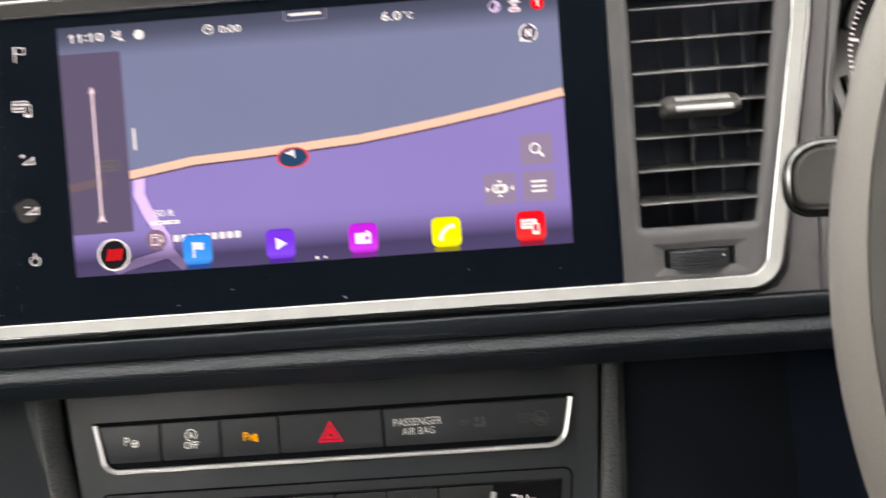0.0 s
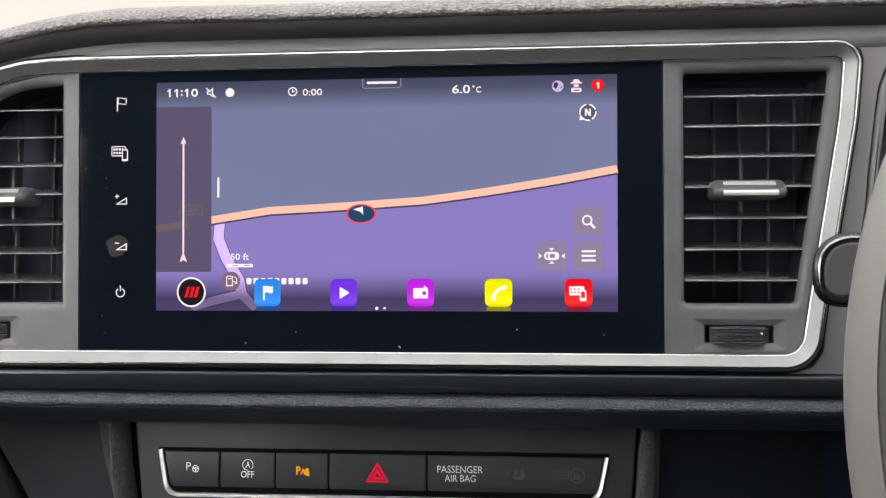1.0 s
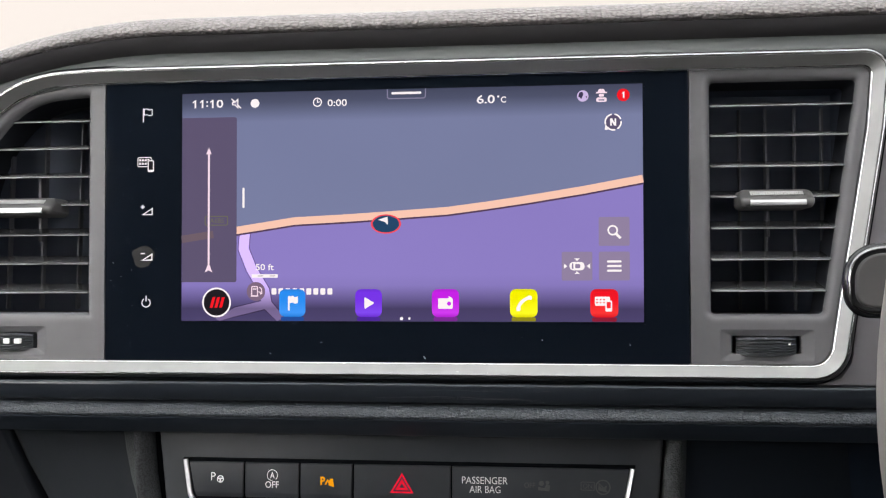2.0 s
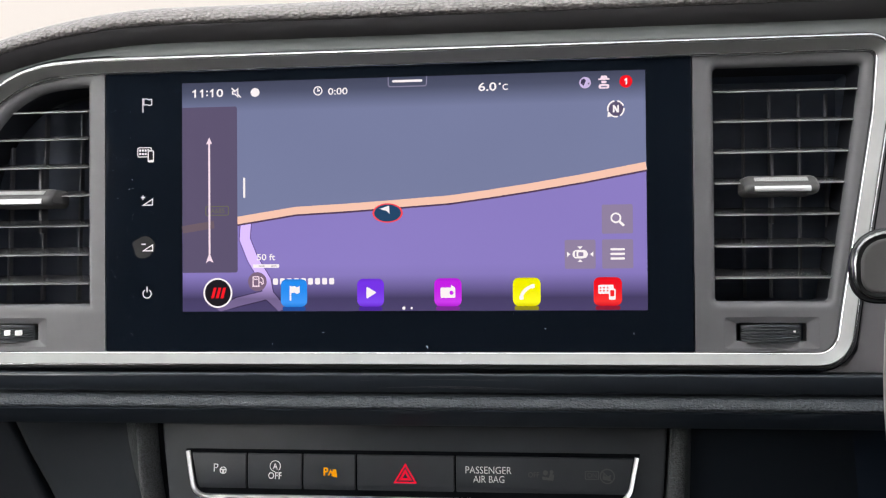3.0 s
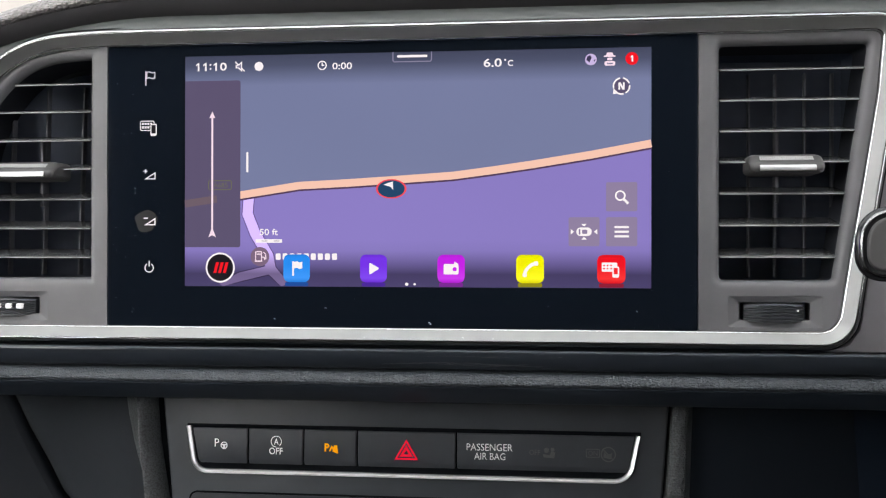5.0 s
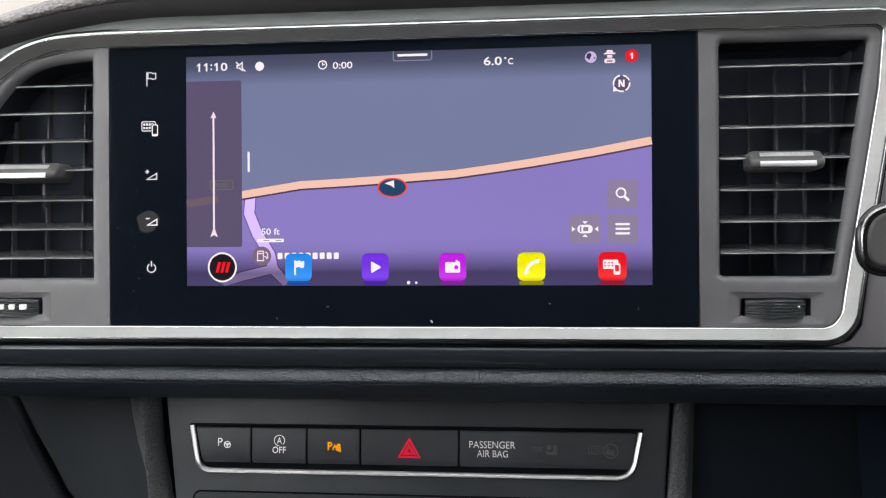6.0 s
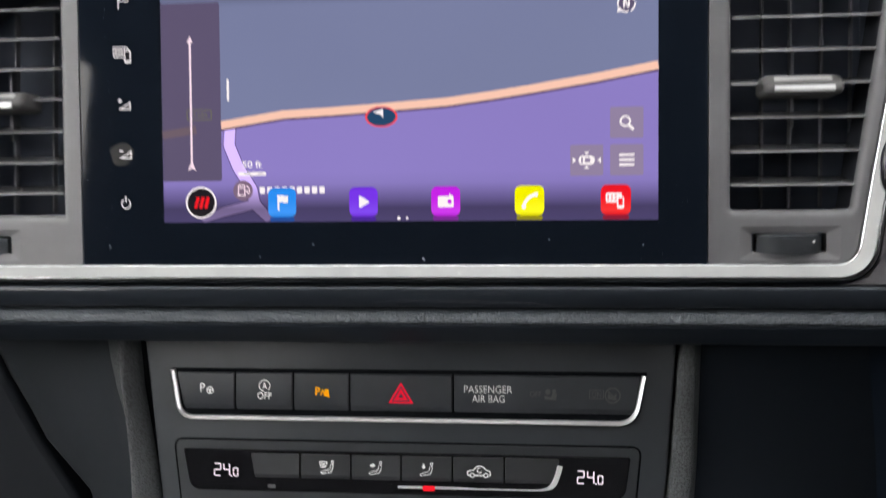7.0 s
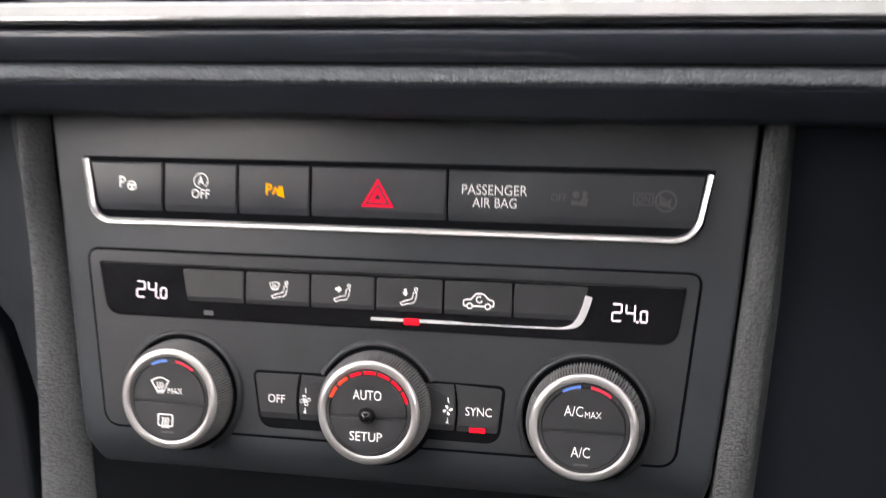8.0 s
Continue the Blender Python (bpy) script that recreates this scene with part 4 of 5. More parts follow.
def vent(outline, hole, rows, tab, wheel, vanes, label, squares, group, lean=0.0):
    v = thing("air_vent", label, "air vent", group=group)
    inset = rounded(hole, 1.6, 4) if len(hole) < 12 else hole
    # face plate in two pieces round the opening and the wheel's slot
    x0, x1 = wheel[0] - 1.2, wheel[1] + 1.2
    funnel = rounded([(x0 - 5, wheel[2] - 6.8), (x1 + 5, wheel[2] - 6.8), (x1 + 5, wheel[2] + 6.6), (x0 - 5, wheel[2] + 6.6)], 1.0, 3)
    outer = ccw(outline)
    lip = offset(inset, 4.0)
    face = plate_with_two_holes(outer, lip, funnel, 0.2, 5.0)
    part("face_plate", face, GREY_PLASTIC, v, "satin grey face plate", sharp=30)
    part("opening_lip", sweep(inset, [(4.1, 1.2), (4.0, 0.2), (3.2, 0.24), (2.4, 0.42), (1.6, 0.8), (0.9, 1.4), (0.35, 2.3), (0.05, 3.4), (0.0, 4.6), (4.1, 4.6)]), GREY_PLASTIC, v, "dished rim of the opening", sharp=60)
    part("throat", sweep(inset, [(0.1, 4.4), (0.1, 26), (2.4, 26), (2.4, 4.4)]), THROAT, v, sharp=60)
    part("slot_funnel", skin(bmesh.new(), [[(p[0], 0.25, p[1]) for p in ccw(funnel)], [(p[0], 1.8, p[1]) for p in ccw(rounded([(x0, wheel[2] - 3.9), (x1, wheel[2] - 3.9), (x1, wheel[2] + 3.9), (x0, wheel[2] + 3.9)], 0.8, 3))],
                                           [(p[0], 12, p[1]) for p in ccw(rounded([(x0, wheel[2] - 3.9), (x1, wheel[2] - 3.9), (x1, wheel[2] + 3.9), (x0, wheel[2] + 3.9)], 0.8, 3))]], caps=False), GREY_PLASTIC, v, sharp=25)
    part("slot_back", prism([(x0 - 1, wheel[2] - 5), (x1 + 1, wheel[2] - 5), (x1 + 1, wheel[2] + 5), (x0 - 1, wheel[2] + 5)], 9.5, 13), DUCT, v)
    xs = [p[0] for p in hole]
    zs = [p[1] for p in hole]
    part("duct", sweep([(min(xs) - 1, min(zs) - 1), (max(xs) + 1, min(zs) - 1), (max(xs) + 1, max(zs) + 1), (min(xs) - 1, max(zs) + 1)], [(0, 24), (2, 24), (2, 50), (0, 50)]), DUCT, v)
    part("duct_back", prism([(min(xs) - 3, min(zs) - 3), (max(xs) + 3, min(zs) - 3), (max(xs) + 3, max(zs) + 3), (min(xs) - 3, max(zs) + 3)], 49, 52), DUCT, v)
    for a, b, z in rows:
        blade = part("slat", slat_mesh(a, b, z), SLAT_PLASTIC, v)
        # added strip that carries the nose's highlight as pale colour
        part("edge", tube([(a + 0.5, 3.0, z - 0.5), (b - 0.5, 3.0, z - 0.5)], 0.27, 8), SLAT_GLINT, blade, "thin pale strip standing for the glint on the slat's nose")
    for x in vanes:
        part("vane", prism([(x - .5 - lean, min(zs) + 1), (x + .5 - lean, min(zs) + 1), (x + .5 + lean, max(zs) - 9), (x - .5 + lean, max(zs) - 9)], 23, 26.5, 0.3), DUCT_VANE, v)
    link = tab[3]
    part("vane_link", prism(rrect(link, tab[2] + 1, 1.6, 32, 0.3, 2), 20, 25, 0.3), DUCT_VANE, v)
    part("vane_pin", prism(rrect(link, tab[2] + 17.0, 3.6, 1.2, 0.5, 2), 19.5, 24, 0.3), DUCT_VANE, v)
    vent_tab(tab[0], tab[1], tab[2], v)
    thumb_wheel(wheel[0] + 0.9, wheel[1] - 0.9, wheel[2], v, squares)
    return v


def plate_with_two_holes(outline, hole_a, hole_b, y0, y1):
    bm = bmesh.new()
    made = [[[bm.verts.new((p[0] * MM, y * MM, p[1] * MM)) for p in ccw(lp)] for y in (y0, y1)] for lp in (outline, hole_a, hole_b)]
    for k in (0, 1):
        edges = [bm.edges.new((g[k][i], g[k][(i + 1) % len(g[k])])) for g in made for i in range(len(g[k]))]
        bmesh.ops.triangle_fill(bm, edges=edges, use_beauty=True, use_dissolve=False)
    for a, b in made:
        for i in range(len(a)):
            bm.faces.new((a[i], a[(i + 1) % len(a)], b[(i + 1) % len(b)], b[i]))
    return bm


TAB_BLACK = plastic("slider_tab_plastic", (0.08, 0.078, 0.078), 0.38, grain=0.04, wear=0.15)
PAD_GREY = plastic("light_rib_plastic", (0.46, 0.46, 0.46), 0.4)
DUCT_VANE = plastic("vent_vane_plastic", (0.125, 0.13, 0.15), 0.4)
right_outline = rounded([(123.9, -69.8), (181.0, -69.8), (184.5, -47.0), (191.8, -2.5), (197.2, 31.0), (199.4, 56.8), (123.9, 56.8)], [0.5, 8, 0, 0, 0, 3.4, 0.5], 8)
right_hole = rounded([(132.8, -48.4), (179.6, -48.4), (194.6, 52.2), (132.8, 52.2)], 1.8, 4)
rows = [(132.9, 193.2 - i * 1.98, z) for i, z in enumerate((42.2, 29.1, 15.8, 2.6, -11.0, -24.6, -38.1))]
vent(right_outline, right_hole, rows, (144.0, 174.8, 0.5, 160.4), (142.3, 169.2, -61.6), (148.9, 160.4, 173.2, 185.0),
     "grey air vent with black horizontal slats beside the display", False, "vents beside the display")

left_curve = curve2d([(-149.9, 52.0), (-158.8, 51.6), (-169.7, 50.2), (-180.7, 46.0), (-191.7, 36.8), (-202, 22), (-208, 4), (-211, -20)], 6)
left_hole = ccw([(-149.9, -48.4)] + left_curve + [(-212, -48.4)])
left_outline = ccw([(p[0] - .2, p[1] + .2) for p in inner_line if p[0] < -141.5] + [(-223, -69.8), (-141.1, -69.9), (-141.1, 56.7)])


def left_edge(z):
    """The x of the curved side of the passenger-side vent at a height."""
    best = min(left_curve, key=lambda p: abs(p[1] - z) + (0 if p[0] < -150 else 99))
    return best[0] + 0.3


rows = [(max(left_edge(z), -211) if z > -20 else -211.5, -150.1, z) for z in (41.2, 28.4, 15.2, 2.0, -12.0, -25.4, -38.8)]
vent(left_outline, left_hole, rows, (-197.0, -163.4, 0.2, -183.2), (-203.0, -175.6, -61.3), (-164.6, -183.0, -200.4),
     "grey air vent with a curved corner and black slats", True, "vents beside the display", lean=1.4)

# ---- row of switches below the roll ----
console = thing("centre_console", "dark grey centre console panel below the dashboard roll", "console", LOWER)
PANEL_EDGE = [(34, -127.4, 115.6), (20, -126.0, 114.4), (0, -123.6, 112.9), (-34, -119.8, 110.3), (-60, -116.8, 107.6), (-80, -114.4, 105.4), (-85, -113.8, 104.9)]
BEND = [(0.35, -88.0), (1.4, -91.0), (3.2, -94.0), (5.6, -97.0), (8.8, -100.0), (13.0, -103.2), (18, -106.4), (22, -109.5), (36, -112.5), (55, -115)]
panel_loops = []
for y, v, l, r in [(0.0, v, l, r) for v, l, r in PANEL_EDGE] + [(y, v, -113.4 + k * 0.9, 104.6 - k * 0.7) for k, (y, v) in enumerate(BEND)]:
    panel_loops.append([(l, y + 6, v), (l, y + 1.3, v), (l + 0.4, y + 0.4, v), (l + 1.3, y, v), (r - 1.3, y, v), (r - 0.4, y + 0.4, v), (r, y + 1.3, v), (r, y + 6, v)])
part("panel", skin(bmesh.new(), panel_loops, closed=False), PANEL_PLASTIC, console, "smooth dark grey plastic panel", sharp=50)
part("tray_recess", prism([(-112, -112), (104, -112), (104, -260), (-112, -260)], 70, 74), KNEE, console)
part("seat_gap", prism([(-133, 34), (-118, -120), (-104, -260), (94, -260), (108, -120), (120, 34)], 8.5, 12.5), GROOVE, console)

switches = thing("switch_panel", "row of black push switches framed by a chrome strip", "switch panel", LOWER)
well = rounded([(-113.6, 10.9), (-110.6, -8.8), (-105.2, -12.6), (92.4, -12.6), (98.8, -8.0), (102.0, 10.9)], [0.4, 5, 3, 3, 5, 0.4], 5)
part("well", prism(well, -0.35, 3.0, 0.2), GROOVE, switches, "dark well behind the switches")
u_path = rounded([(-112.3, 9.9), (-108.8, -11.3), (96.4, -11.4), (100.5, 9.3)], [0, 6.5, 8.0, 0], 10)
part("chrome_strip", sweep(u_path, [(-1.0, 1.0), (-1.0, -0.9), (-0.8, -1.2), (0.6, -2.12), (0.9, -2.15), (1.05, -1.8), (1.1, 1.0)], closed=False), STRIP_SILVER, switches, "chrome strip along sides and bottom")


def switch(x0, x1, left=None, right=None):
    """One push switch with a flat face and a lower edge that falls back. left, right: x of the lower corner where the end is slanted."""
    a0, a1 = x0 + 0.36, x1 - 0.36
    rows_ = []
    for v, h in ((9.15, 0.6), (9.0, -0.9), (8.75, -1.35), (8.2, -1.5), (-5.0, -1.5), (-5.6, -1.3), (-7.9, -0.2), (-8.3, 0.2), (-8.4, 0.9)):
        s = max(9.15 - v, 0) / 17.6
        l = a0 + (left - a0) * s ** 1.6 if left is not None else a0
        r = a1 + (right - a1) * s ** 1.6 if right is not None else a1
        b = 0.45
        rows_.append([(l, h + 0.8, v), (l + b * .3, h + .22, v), (l + b, h, v), (r - b, h, v), (r - b * .3, h + .22, v), (r, h + 0.8, v)])
    return part("switch", skin(bmesh.new(), rows_, closed=False), BUTTON_PLASTIC, switches, sharp=28)


park = switch(-110.6, -83.0, left=-106.4)
stop = switch(-83.0, -55.9)
sonar = switch(-55.9, -30.0)
hazard = switch(-30.0, 16.9)
airbag = switch(16.9, 99.3, right=95.6)
P = -1.56
PRINT_DIM = paint("printed_dim_white", (0.75, 0.75, 0.75), glow=0.3)
text("park_letter", "P", -98.2, 2.1, P, 3.9, PRINT, park, width=2.3)
flat("park_wheel", ring2d(-94.7, 0.9, 1.3, 1.72, 28) + [rrect(-94.7, 1.2, 2.7, 0.65, 0.1, 2), rrect(-94.7, 0.2, 0.8, 1.5, 0.1, 2)], P, PRINT, park)
flat("stop_ring", ring2d(-69.1, 3.2, 2.35, 2.7, 30, -50, 270), P, PRINT, stop)
text("stop_letter", "A", -69.1, 3.2, P, 2.9, PRINT, stop, width=2.3, bold=0.012)
text("stop_word", "OFF", -69.2, -1.25, P, 3.2, PRINT, stop, width=6.6, bold=0.012)
text("sonar_letter", "P", -44.5, 1.0, P, 3.9, AMBER, sonar, width=2.3, bold=0.03)
flat("sonar_waves", [line2d([(-43.2, -0.8), (-42.2, 1.4), (-41.2, -0.2)], 0.7), line2d([(-41.4, 0.0), (-40.6, 2.0)], 0.8), [(-42.0, -0.9), (-39.0, -1.8), (-39.6, 2.2), (-40.6, 2.0), (-41.0, 0.2)]], P, AMBER, sonar)
tri = [(-12.2, -3.9), (-0.9, -3.9), (-6.55, 5.6)]
flat("warning_triangle", loop2d(offset(tri, -0.4), 0.8) + loop2d(offset(tri, -1.95), 1.15), P, HAZARD_RED, hazard, "glowing red warning triangle")
text("airbag_word", "PASSENGER", 32.5, 2.8, P, 3.3, PRINT_DIM, airbag, width=21.4)
text("airbag_word", "AIR BAG", 32.6, -1.35, P, 3.2, PRINT_DIM, airbag, width=14.5)
text("off_word", "OFF", 53.4, 1.0, P, 2.4, PRINT_FAINT, airbag, width=5.0)
flat("off_figure", [disc(61.6, 2.4, 0.9, 14), [(57.4, -1.2), (62.4, -1.6), (62.8, 1.2), (61.0, 1.6), (60.2, -0.2), (57.2, 0.4)], disc(58.8, 2.0, 1.2, 12)], P, PRINT_FAINT, airbag)
flat("on_frame", loop2d(rrect(80.0, 1.2, 6.0, 3.6, 0.2, 2), 0.35), P, PRINT_FAINT, airbag)
text("on_word", "ON", 80.0, 1.2, P, 2.3, PRINT_FAINT, airbag, width=4.2)
flat("on_figure", ring2d(87.0, 0.8, 2.9, 3.5, 28) + [[(84.8, -0.6), (88.2, -1.4), (88.8, 1.6), (86.4, 0.4), (85.0, 2.2)], line2d([(84.7, 3.0), (89.2, -1.6)], 0.5)], P, PRINT_FAINT, airbag)

# ---- climate control ----
climate = thing("climate_control", "black climate control panel with three ribbed silver knobs", "climate control", LOWER)
plate = rounded([(-111.4, -22.0), (-104.2, -83.8), (92.6, -83.8), (98.8, -22.3)], [3, 5, 5, 3], 6)
part("seam", prism(offset(plate, 0.95), -0.3, 1.0), GROOVE, climate, "dark seam round the panel")
part("plate", prism(plate, -0.8, 1.0, 0.22), CLIMATE_PLASTIC, climate)
strip = rounded([(-107.0, -26.2), (-103.6, -44.2), (91.8, -44.6), (94.3, -26.6)], [0.5, 5, 5, 0.5], 6)
part("display_rim", prism(offset(strip, 0.4), -0.95, 1.0, 0.15), GROOVE, climate)
glassy = part("display_strip", prism(strip, -1.05, 1.0, 0.25), DISPLAY_BLACK, climate, "gloss black display strip")


def key(outline, owner, h=-1.6, fall=0.26):
    """A small push key; the lower part of its face falls back."""
    outline = offset(ccw(outline), -0.12)
    bm = prism(outline, h, 1.0, 0.3)
    low, high = min(p[1] for p in outline), max(p[1] for p in outline)
    bend = low + (high - low) * fall
    bmesh.ops.bisect_plane(bm, geom=bm.verts[:] + bm.edges[:] + bm.faces[:], plane_co=(0, 0, bend * MM), plane_no=(0, 0, 1))
    for v in bm.verts:
        if v.co.z < (bend - 0.01) * MM and v.co.y < 0.5 * MM:
            v.co.y += (bend * MM - v.co.z) * 0.34
    return part("key", bm, CLIMATE_KEY, owner, sharp=15)


EDGES = [-76.0, -52.8, -29.4, -6.6, 16.5, 39.6, 64.3]
keys = []
for i in range(6):
    a, b = EDGES[i] + 0.3, EDGES[i + 1] - 0.3
    if i == 0:
        line = rounded([(a, -27.3), (a + 2.2, -40.2), (b, -40.2), (b, -27.3)], [0.8, 3, 0.8, 0.8], 4)
    elif i == 5:
        line = rounded([(a, -27.3), (a, -40.2), (b - 2.4, -40.2), (b, -27.3)], [0.8, 0.8, 3, 0.8], 4)
    else:
        line = rounded([(a, -27.3), (a, -40.2), (b, -40.2), (b, -27.3)], 0.8, 3)
    keys.append(key(line, climate))
edge_path = curve2d([(-8, -41.5), (0, -41.5), (24, -41.5), (48, -41.5), (57, -41.2), (61.2, -39.4), (63.4, -35.0), (64.6, -30.6)], 6)
edge_normals = normals2d(edge_path, closed=False)
# The reflection is put into the shape: widest where the chrome turns up.
half = [0.24 + 0.22 * (1 - ease(20, 26, p[0])) + 0.85 * ease(0.5, 0.76, i / (len(edge_path) - 1)) for i, p in enumerate(edge_path)]
edge_outline = [(p[0] - q[0] * h * 1.6, p[1] - q[1] * h * 1.6) for p, q, h in zip(edge_path, edge_normals, half)] + [(p[0] + q[0] * h * 0.6, p[1] + q[1] * h * 0.6) for p, q, h in zip(edge_path, edge_normals, half)][::-1]
part("chrome_edge", prism(edge_outline, -1.75, 0.0, 0.12), EDGE_CHROME, climate, "chrome edge below the keys, its width shaped after the reflection", sharp=30)
part("indicator", prism(rrect(6.0, -41.6, 5.4, 2.1, 0.4, 2), -2.15, -0.5, 0.2), LED_RED, climate, "glowing red indicator")
part("indicator", prism(rrect(-66.0, -42.3, 3.6, 1.7, 0.3, 2), -1.15, -0.5, 0.05), PRINT_FAINT, climate, "unlit indicator")
KP = -1.65


def seat_icon(cx, cz, owner, arrow):
    """The bent outline of a seat with an air arrow."""
    k = 0.88
    seat = [(cx - 3.4 * k, cz - 2.4 * k), (cx - 2.6 * k, cz - 3.3 * k), (cx - 0.6 * k, cz - 2.6 * k), (cx + 1.5 * k, cz - 2.4 * k), (cx + 2.3 * k, cz - 1.4 * k), (cx + 3.0 * k, cz + 1.2 * k), (cx + 2.6 * k, cz + 1.8 * k), (cx + 1.7 * k, cz + 1.6 * k), (cx + 1.2 * k, cz - 0.6 * k), (cx + 0.2 * k, cz - 1.1 * k), (cx - 1.4 * k, cz - 1.5 * k)]
    polys = loop2d(seat, 0.3) + ring2d(cx + 2.6 * k, cz + 2.9 * k, 0.36, 0.7, 14)
    if arrow == "screen":
        polys += loop2d([(cx - 4.2 * k, cz + 2.6 * k), (cx - 2.2 * k, cz + 3.2 * k), (cx - 0.2 * k, cz + 2.6 * k), (cx - 1.0 * k, cz + 0.3 * k), (cx - 3.4 * k, cz + 0.3 * k)], 0.3) + [line2d([(cx - 2.55 + j * .62, cz + 2.2), (cx - 2.55 + j * .62, cz - 0.1)], 0.28) for j in range(3)]
    elif arrow == "body":
        polys += [[(cx - 2.8 * k, cz + 0.9 * k), (cx - 1.6 * k, cz + 0.9 * k), (cx - 1.6 * k, cz + 0.1 * k), (cx - 0.2 * k, cz + 1.5 * k), (cx - 1.6 * k, cz + 2.9 * k), (cx - 1.6 * k, cz + 2.1 * k), (cx - 2.8 * k, cz + 2.1 * k)]]
    else:
        polys += [[(cx - 2.0 * k, cz + 2.9 * k), (cx - 1.0 * k, cz + 2.9 * k), (cx - 1.0 * k, cz + 1.6 * k), (cx - 0.3 * k, cz + 1.6 * k), (cx - 1.5 * k, cz + 0.3 * k), (cx - 2.7 * k, cz + 1.6 * k), (cx - 2.0 * k, cz + 1.6 * k)]]
    flat("air_icon", polys, KP, PRINT, owner)


seat_icon(-40.0, -33.2, keys[1], "screen")
seat_icon(-18.0, -33.2, keys[2], "body")
seat_icon(5.0, -33.3, keys[3], "feet")
cx, cz = 28.4, -33.7
car_line = curve2d([(cx - 5, cz - 1.6), (cx - 4.9, cz + 0.2), (cx - 2.6, cz + 0.7), (cx - 0.8, cz + 2.4), (cx + 1.6, cz + 2.3), (cx + 3.2, cz + 0.8), (cx + 4.8, cz + 0.2), (cx + 5.0, cz - 1.5)], 5)
flat("recirculate_icon", [line2d(car_line, 0.42), line2d([(cx - 5, cz - 1.6), (cx - 4.0, cz - 1.6)], .5), line2d([(cx - 2.0, cz - 1.6), (cx + 2.0, cz - 1.6)], .5), line2d([(cx + 4.0, cz - 1.5), (cx + 5, cz - 1.5)], .5)]
     + ring2d(cx - 3.0, cz - 1.6, 0.7, 1.1, 12) + ring2d(cx + 3.0, cz - 1.6, 0.7, 1.1, 12) + ring2d(cx + 0.2, cz + 0.6, 0.8, 1.2, 12, 60, 340), KP, PRINT, keys[4])


def digit(cx, cz, w, h, segments):
    """A seven-segment figure as strokes."""
    t = 0.6
    pts = {"a": ((-1, 1), (1, 1)), "b": ((1, 1), (1, 0)), "c": ((1, 0), (1, -1)), "d": ((-1, -1), (1, -1)), "e": ((-1, 0), (-1, -1)), "f": ((-1, 1), (-1, 0)), "g": ((-1, 0), (1, 0))}
    out = []
    for s in segments:
        (x0, z0), (x1, z1) = pts[s]
        if x0 == x1:
            out.append(rrect(cx + x0 * w / 2, cz + (z0 + z1) / 2 * h / 2, t, h / 2 - .1, 0.25, 2))
        else:
            out.append(rrect(cx, cz + z0 * h / 2, w - .1, t, 0.25, 2))
    return out


for x, name in ((-93.0, "left_temperature"), (71.4, "right_temperature")):
    shapes = digit(x + 1.7, -35.2, 2.9, 5.4, "abged") + digit(x + 6.0, -35.2, 2.7, 5.4, "fgbc") + digit(x + 10.2, -36.2, 2.0, 3.5, "abcdef") + [rrect(x + 8.2, -38.0, 0.8, 0.8, 0.2, 2)]
    flat("temperature_readout", shapes, -1.12, DIGIT, glassy, "glowing white 24.0 readout")

# keys beside the middle knob
left_line = rounded([(-48.6, -62.0), (-46.0, -80.0), (-22, -80.0), (-22, -62.0)], [1, 4, 0.3, 0.3], 5)
right_line = rounded([(11, -62.0), (11, -80.0), (35.6, -80.0), (37.2, -62.4)], [0.3, 0.3, 4, 1.4], 5)
part("key_well", prism(offset(left_line, 0.95), -0.9, 1.0, 0.1), GROOVE, climate)
part("key_well", prism(offset(right_line, 0.95), -0.9, 1.0, 0.1), GROOVE, climate)


def split_keys(line, x_div, bow):
    """Two keys that meet along a bowed gap."""
    arc = [(x_div + bow * (1 - ((z + 71) / 9.2) ** 2), z) for z in np.linspace(-80.2, -61.8, 9)]
    left_part = [p for p in line if p[0] < x_div] + [(p[0] - .3, p[1]) for p in arc]
    right_part = [p for p in line if p[0] > x_div] + [(p[0] + .3, p[1]) for p in arc]

    def order(pts):
        mx, mz = sum(p[0] for p in pts) / len(pts), sum(p[1] for p in pts) / len(pts)
        return sorted(pts, key=lambda p: math.atan2(p[1] - mz, p[0] - mx))
    return key(order(left_part), climate), key(order(right_part), climate)


off_key, fan_less = split_keys(left_line, -32.2, -0.9)
fan_more, sync_key = split_keys(right_line, 21.0, 1.0)
text("off_word", "OFF", -40.7, -70.5, KP, 2.9, PRINT, off_key, width=6.0)
text("sync_word", "SYNC", 29.4, -70.4, KP, 2.9, PRINT, sync_key, width=8.8)
flat("sync_indicator", [rrect(29.1, -76.6, 5.4, 1.6, 0.3, 2)], KP, LED_RED, sync_key, "glowing red indicator")
for x, owner, up in ((-30.4, fan_less, False), (19.0, fan_more, True)):
    petals = []
    for q in range(4):
        a = radians(20 + 90 * q)
        blade = [(0.25, -0.2), (1.0, -0.75), (1.9, -0.5), (2.0, 0.25), (1.2, 0.45)]
        blade = [(x + 0.9 * (p * math.cos(a) - r * math.sin(a)), -70.5 + 0.9 * (p * math.sin(a) + r * math.cos(a))) for p, r in blade]
        petals += [blade] if up else loop2d(blade, 0.26)
    petals += [line2d([(x + .3, -68.0), (x, -66.2)], 0.3 if not up else 0.45), line2d([(x, -73.0), (x + .1, -74.6)], 0.3), [(x - .7, -74.8), (x + .4, -75.0), (x + .2, -73.4)]]
    flat("fan_icon", petals, KP, PRINT, owner)


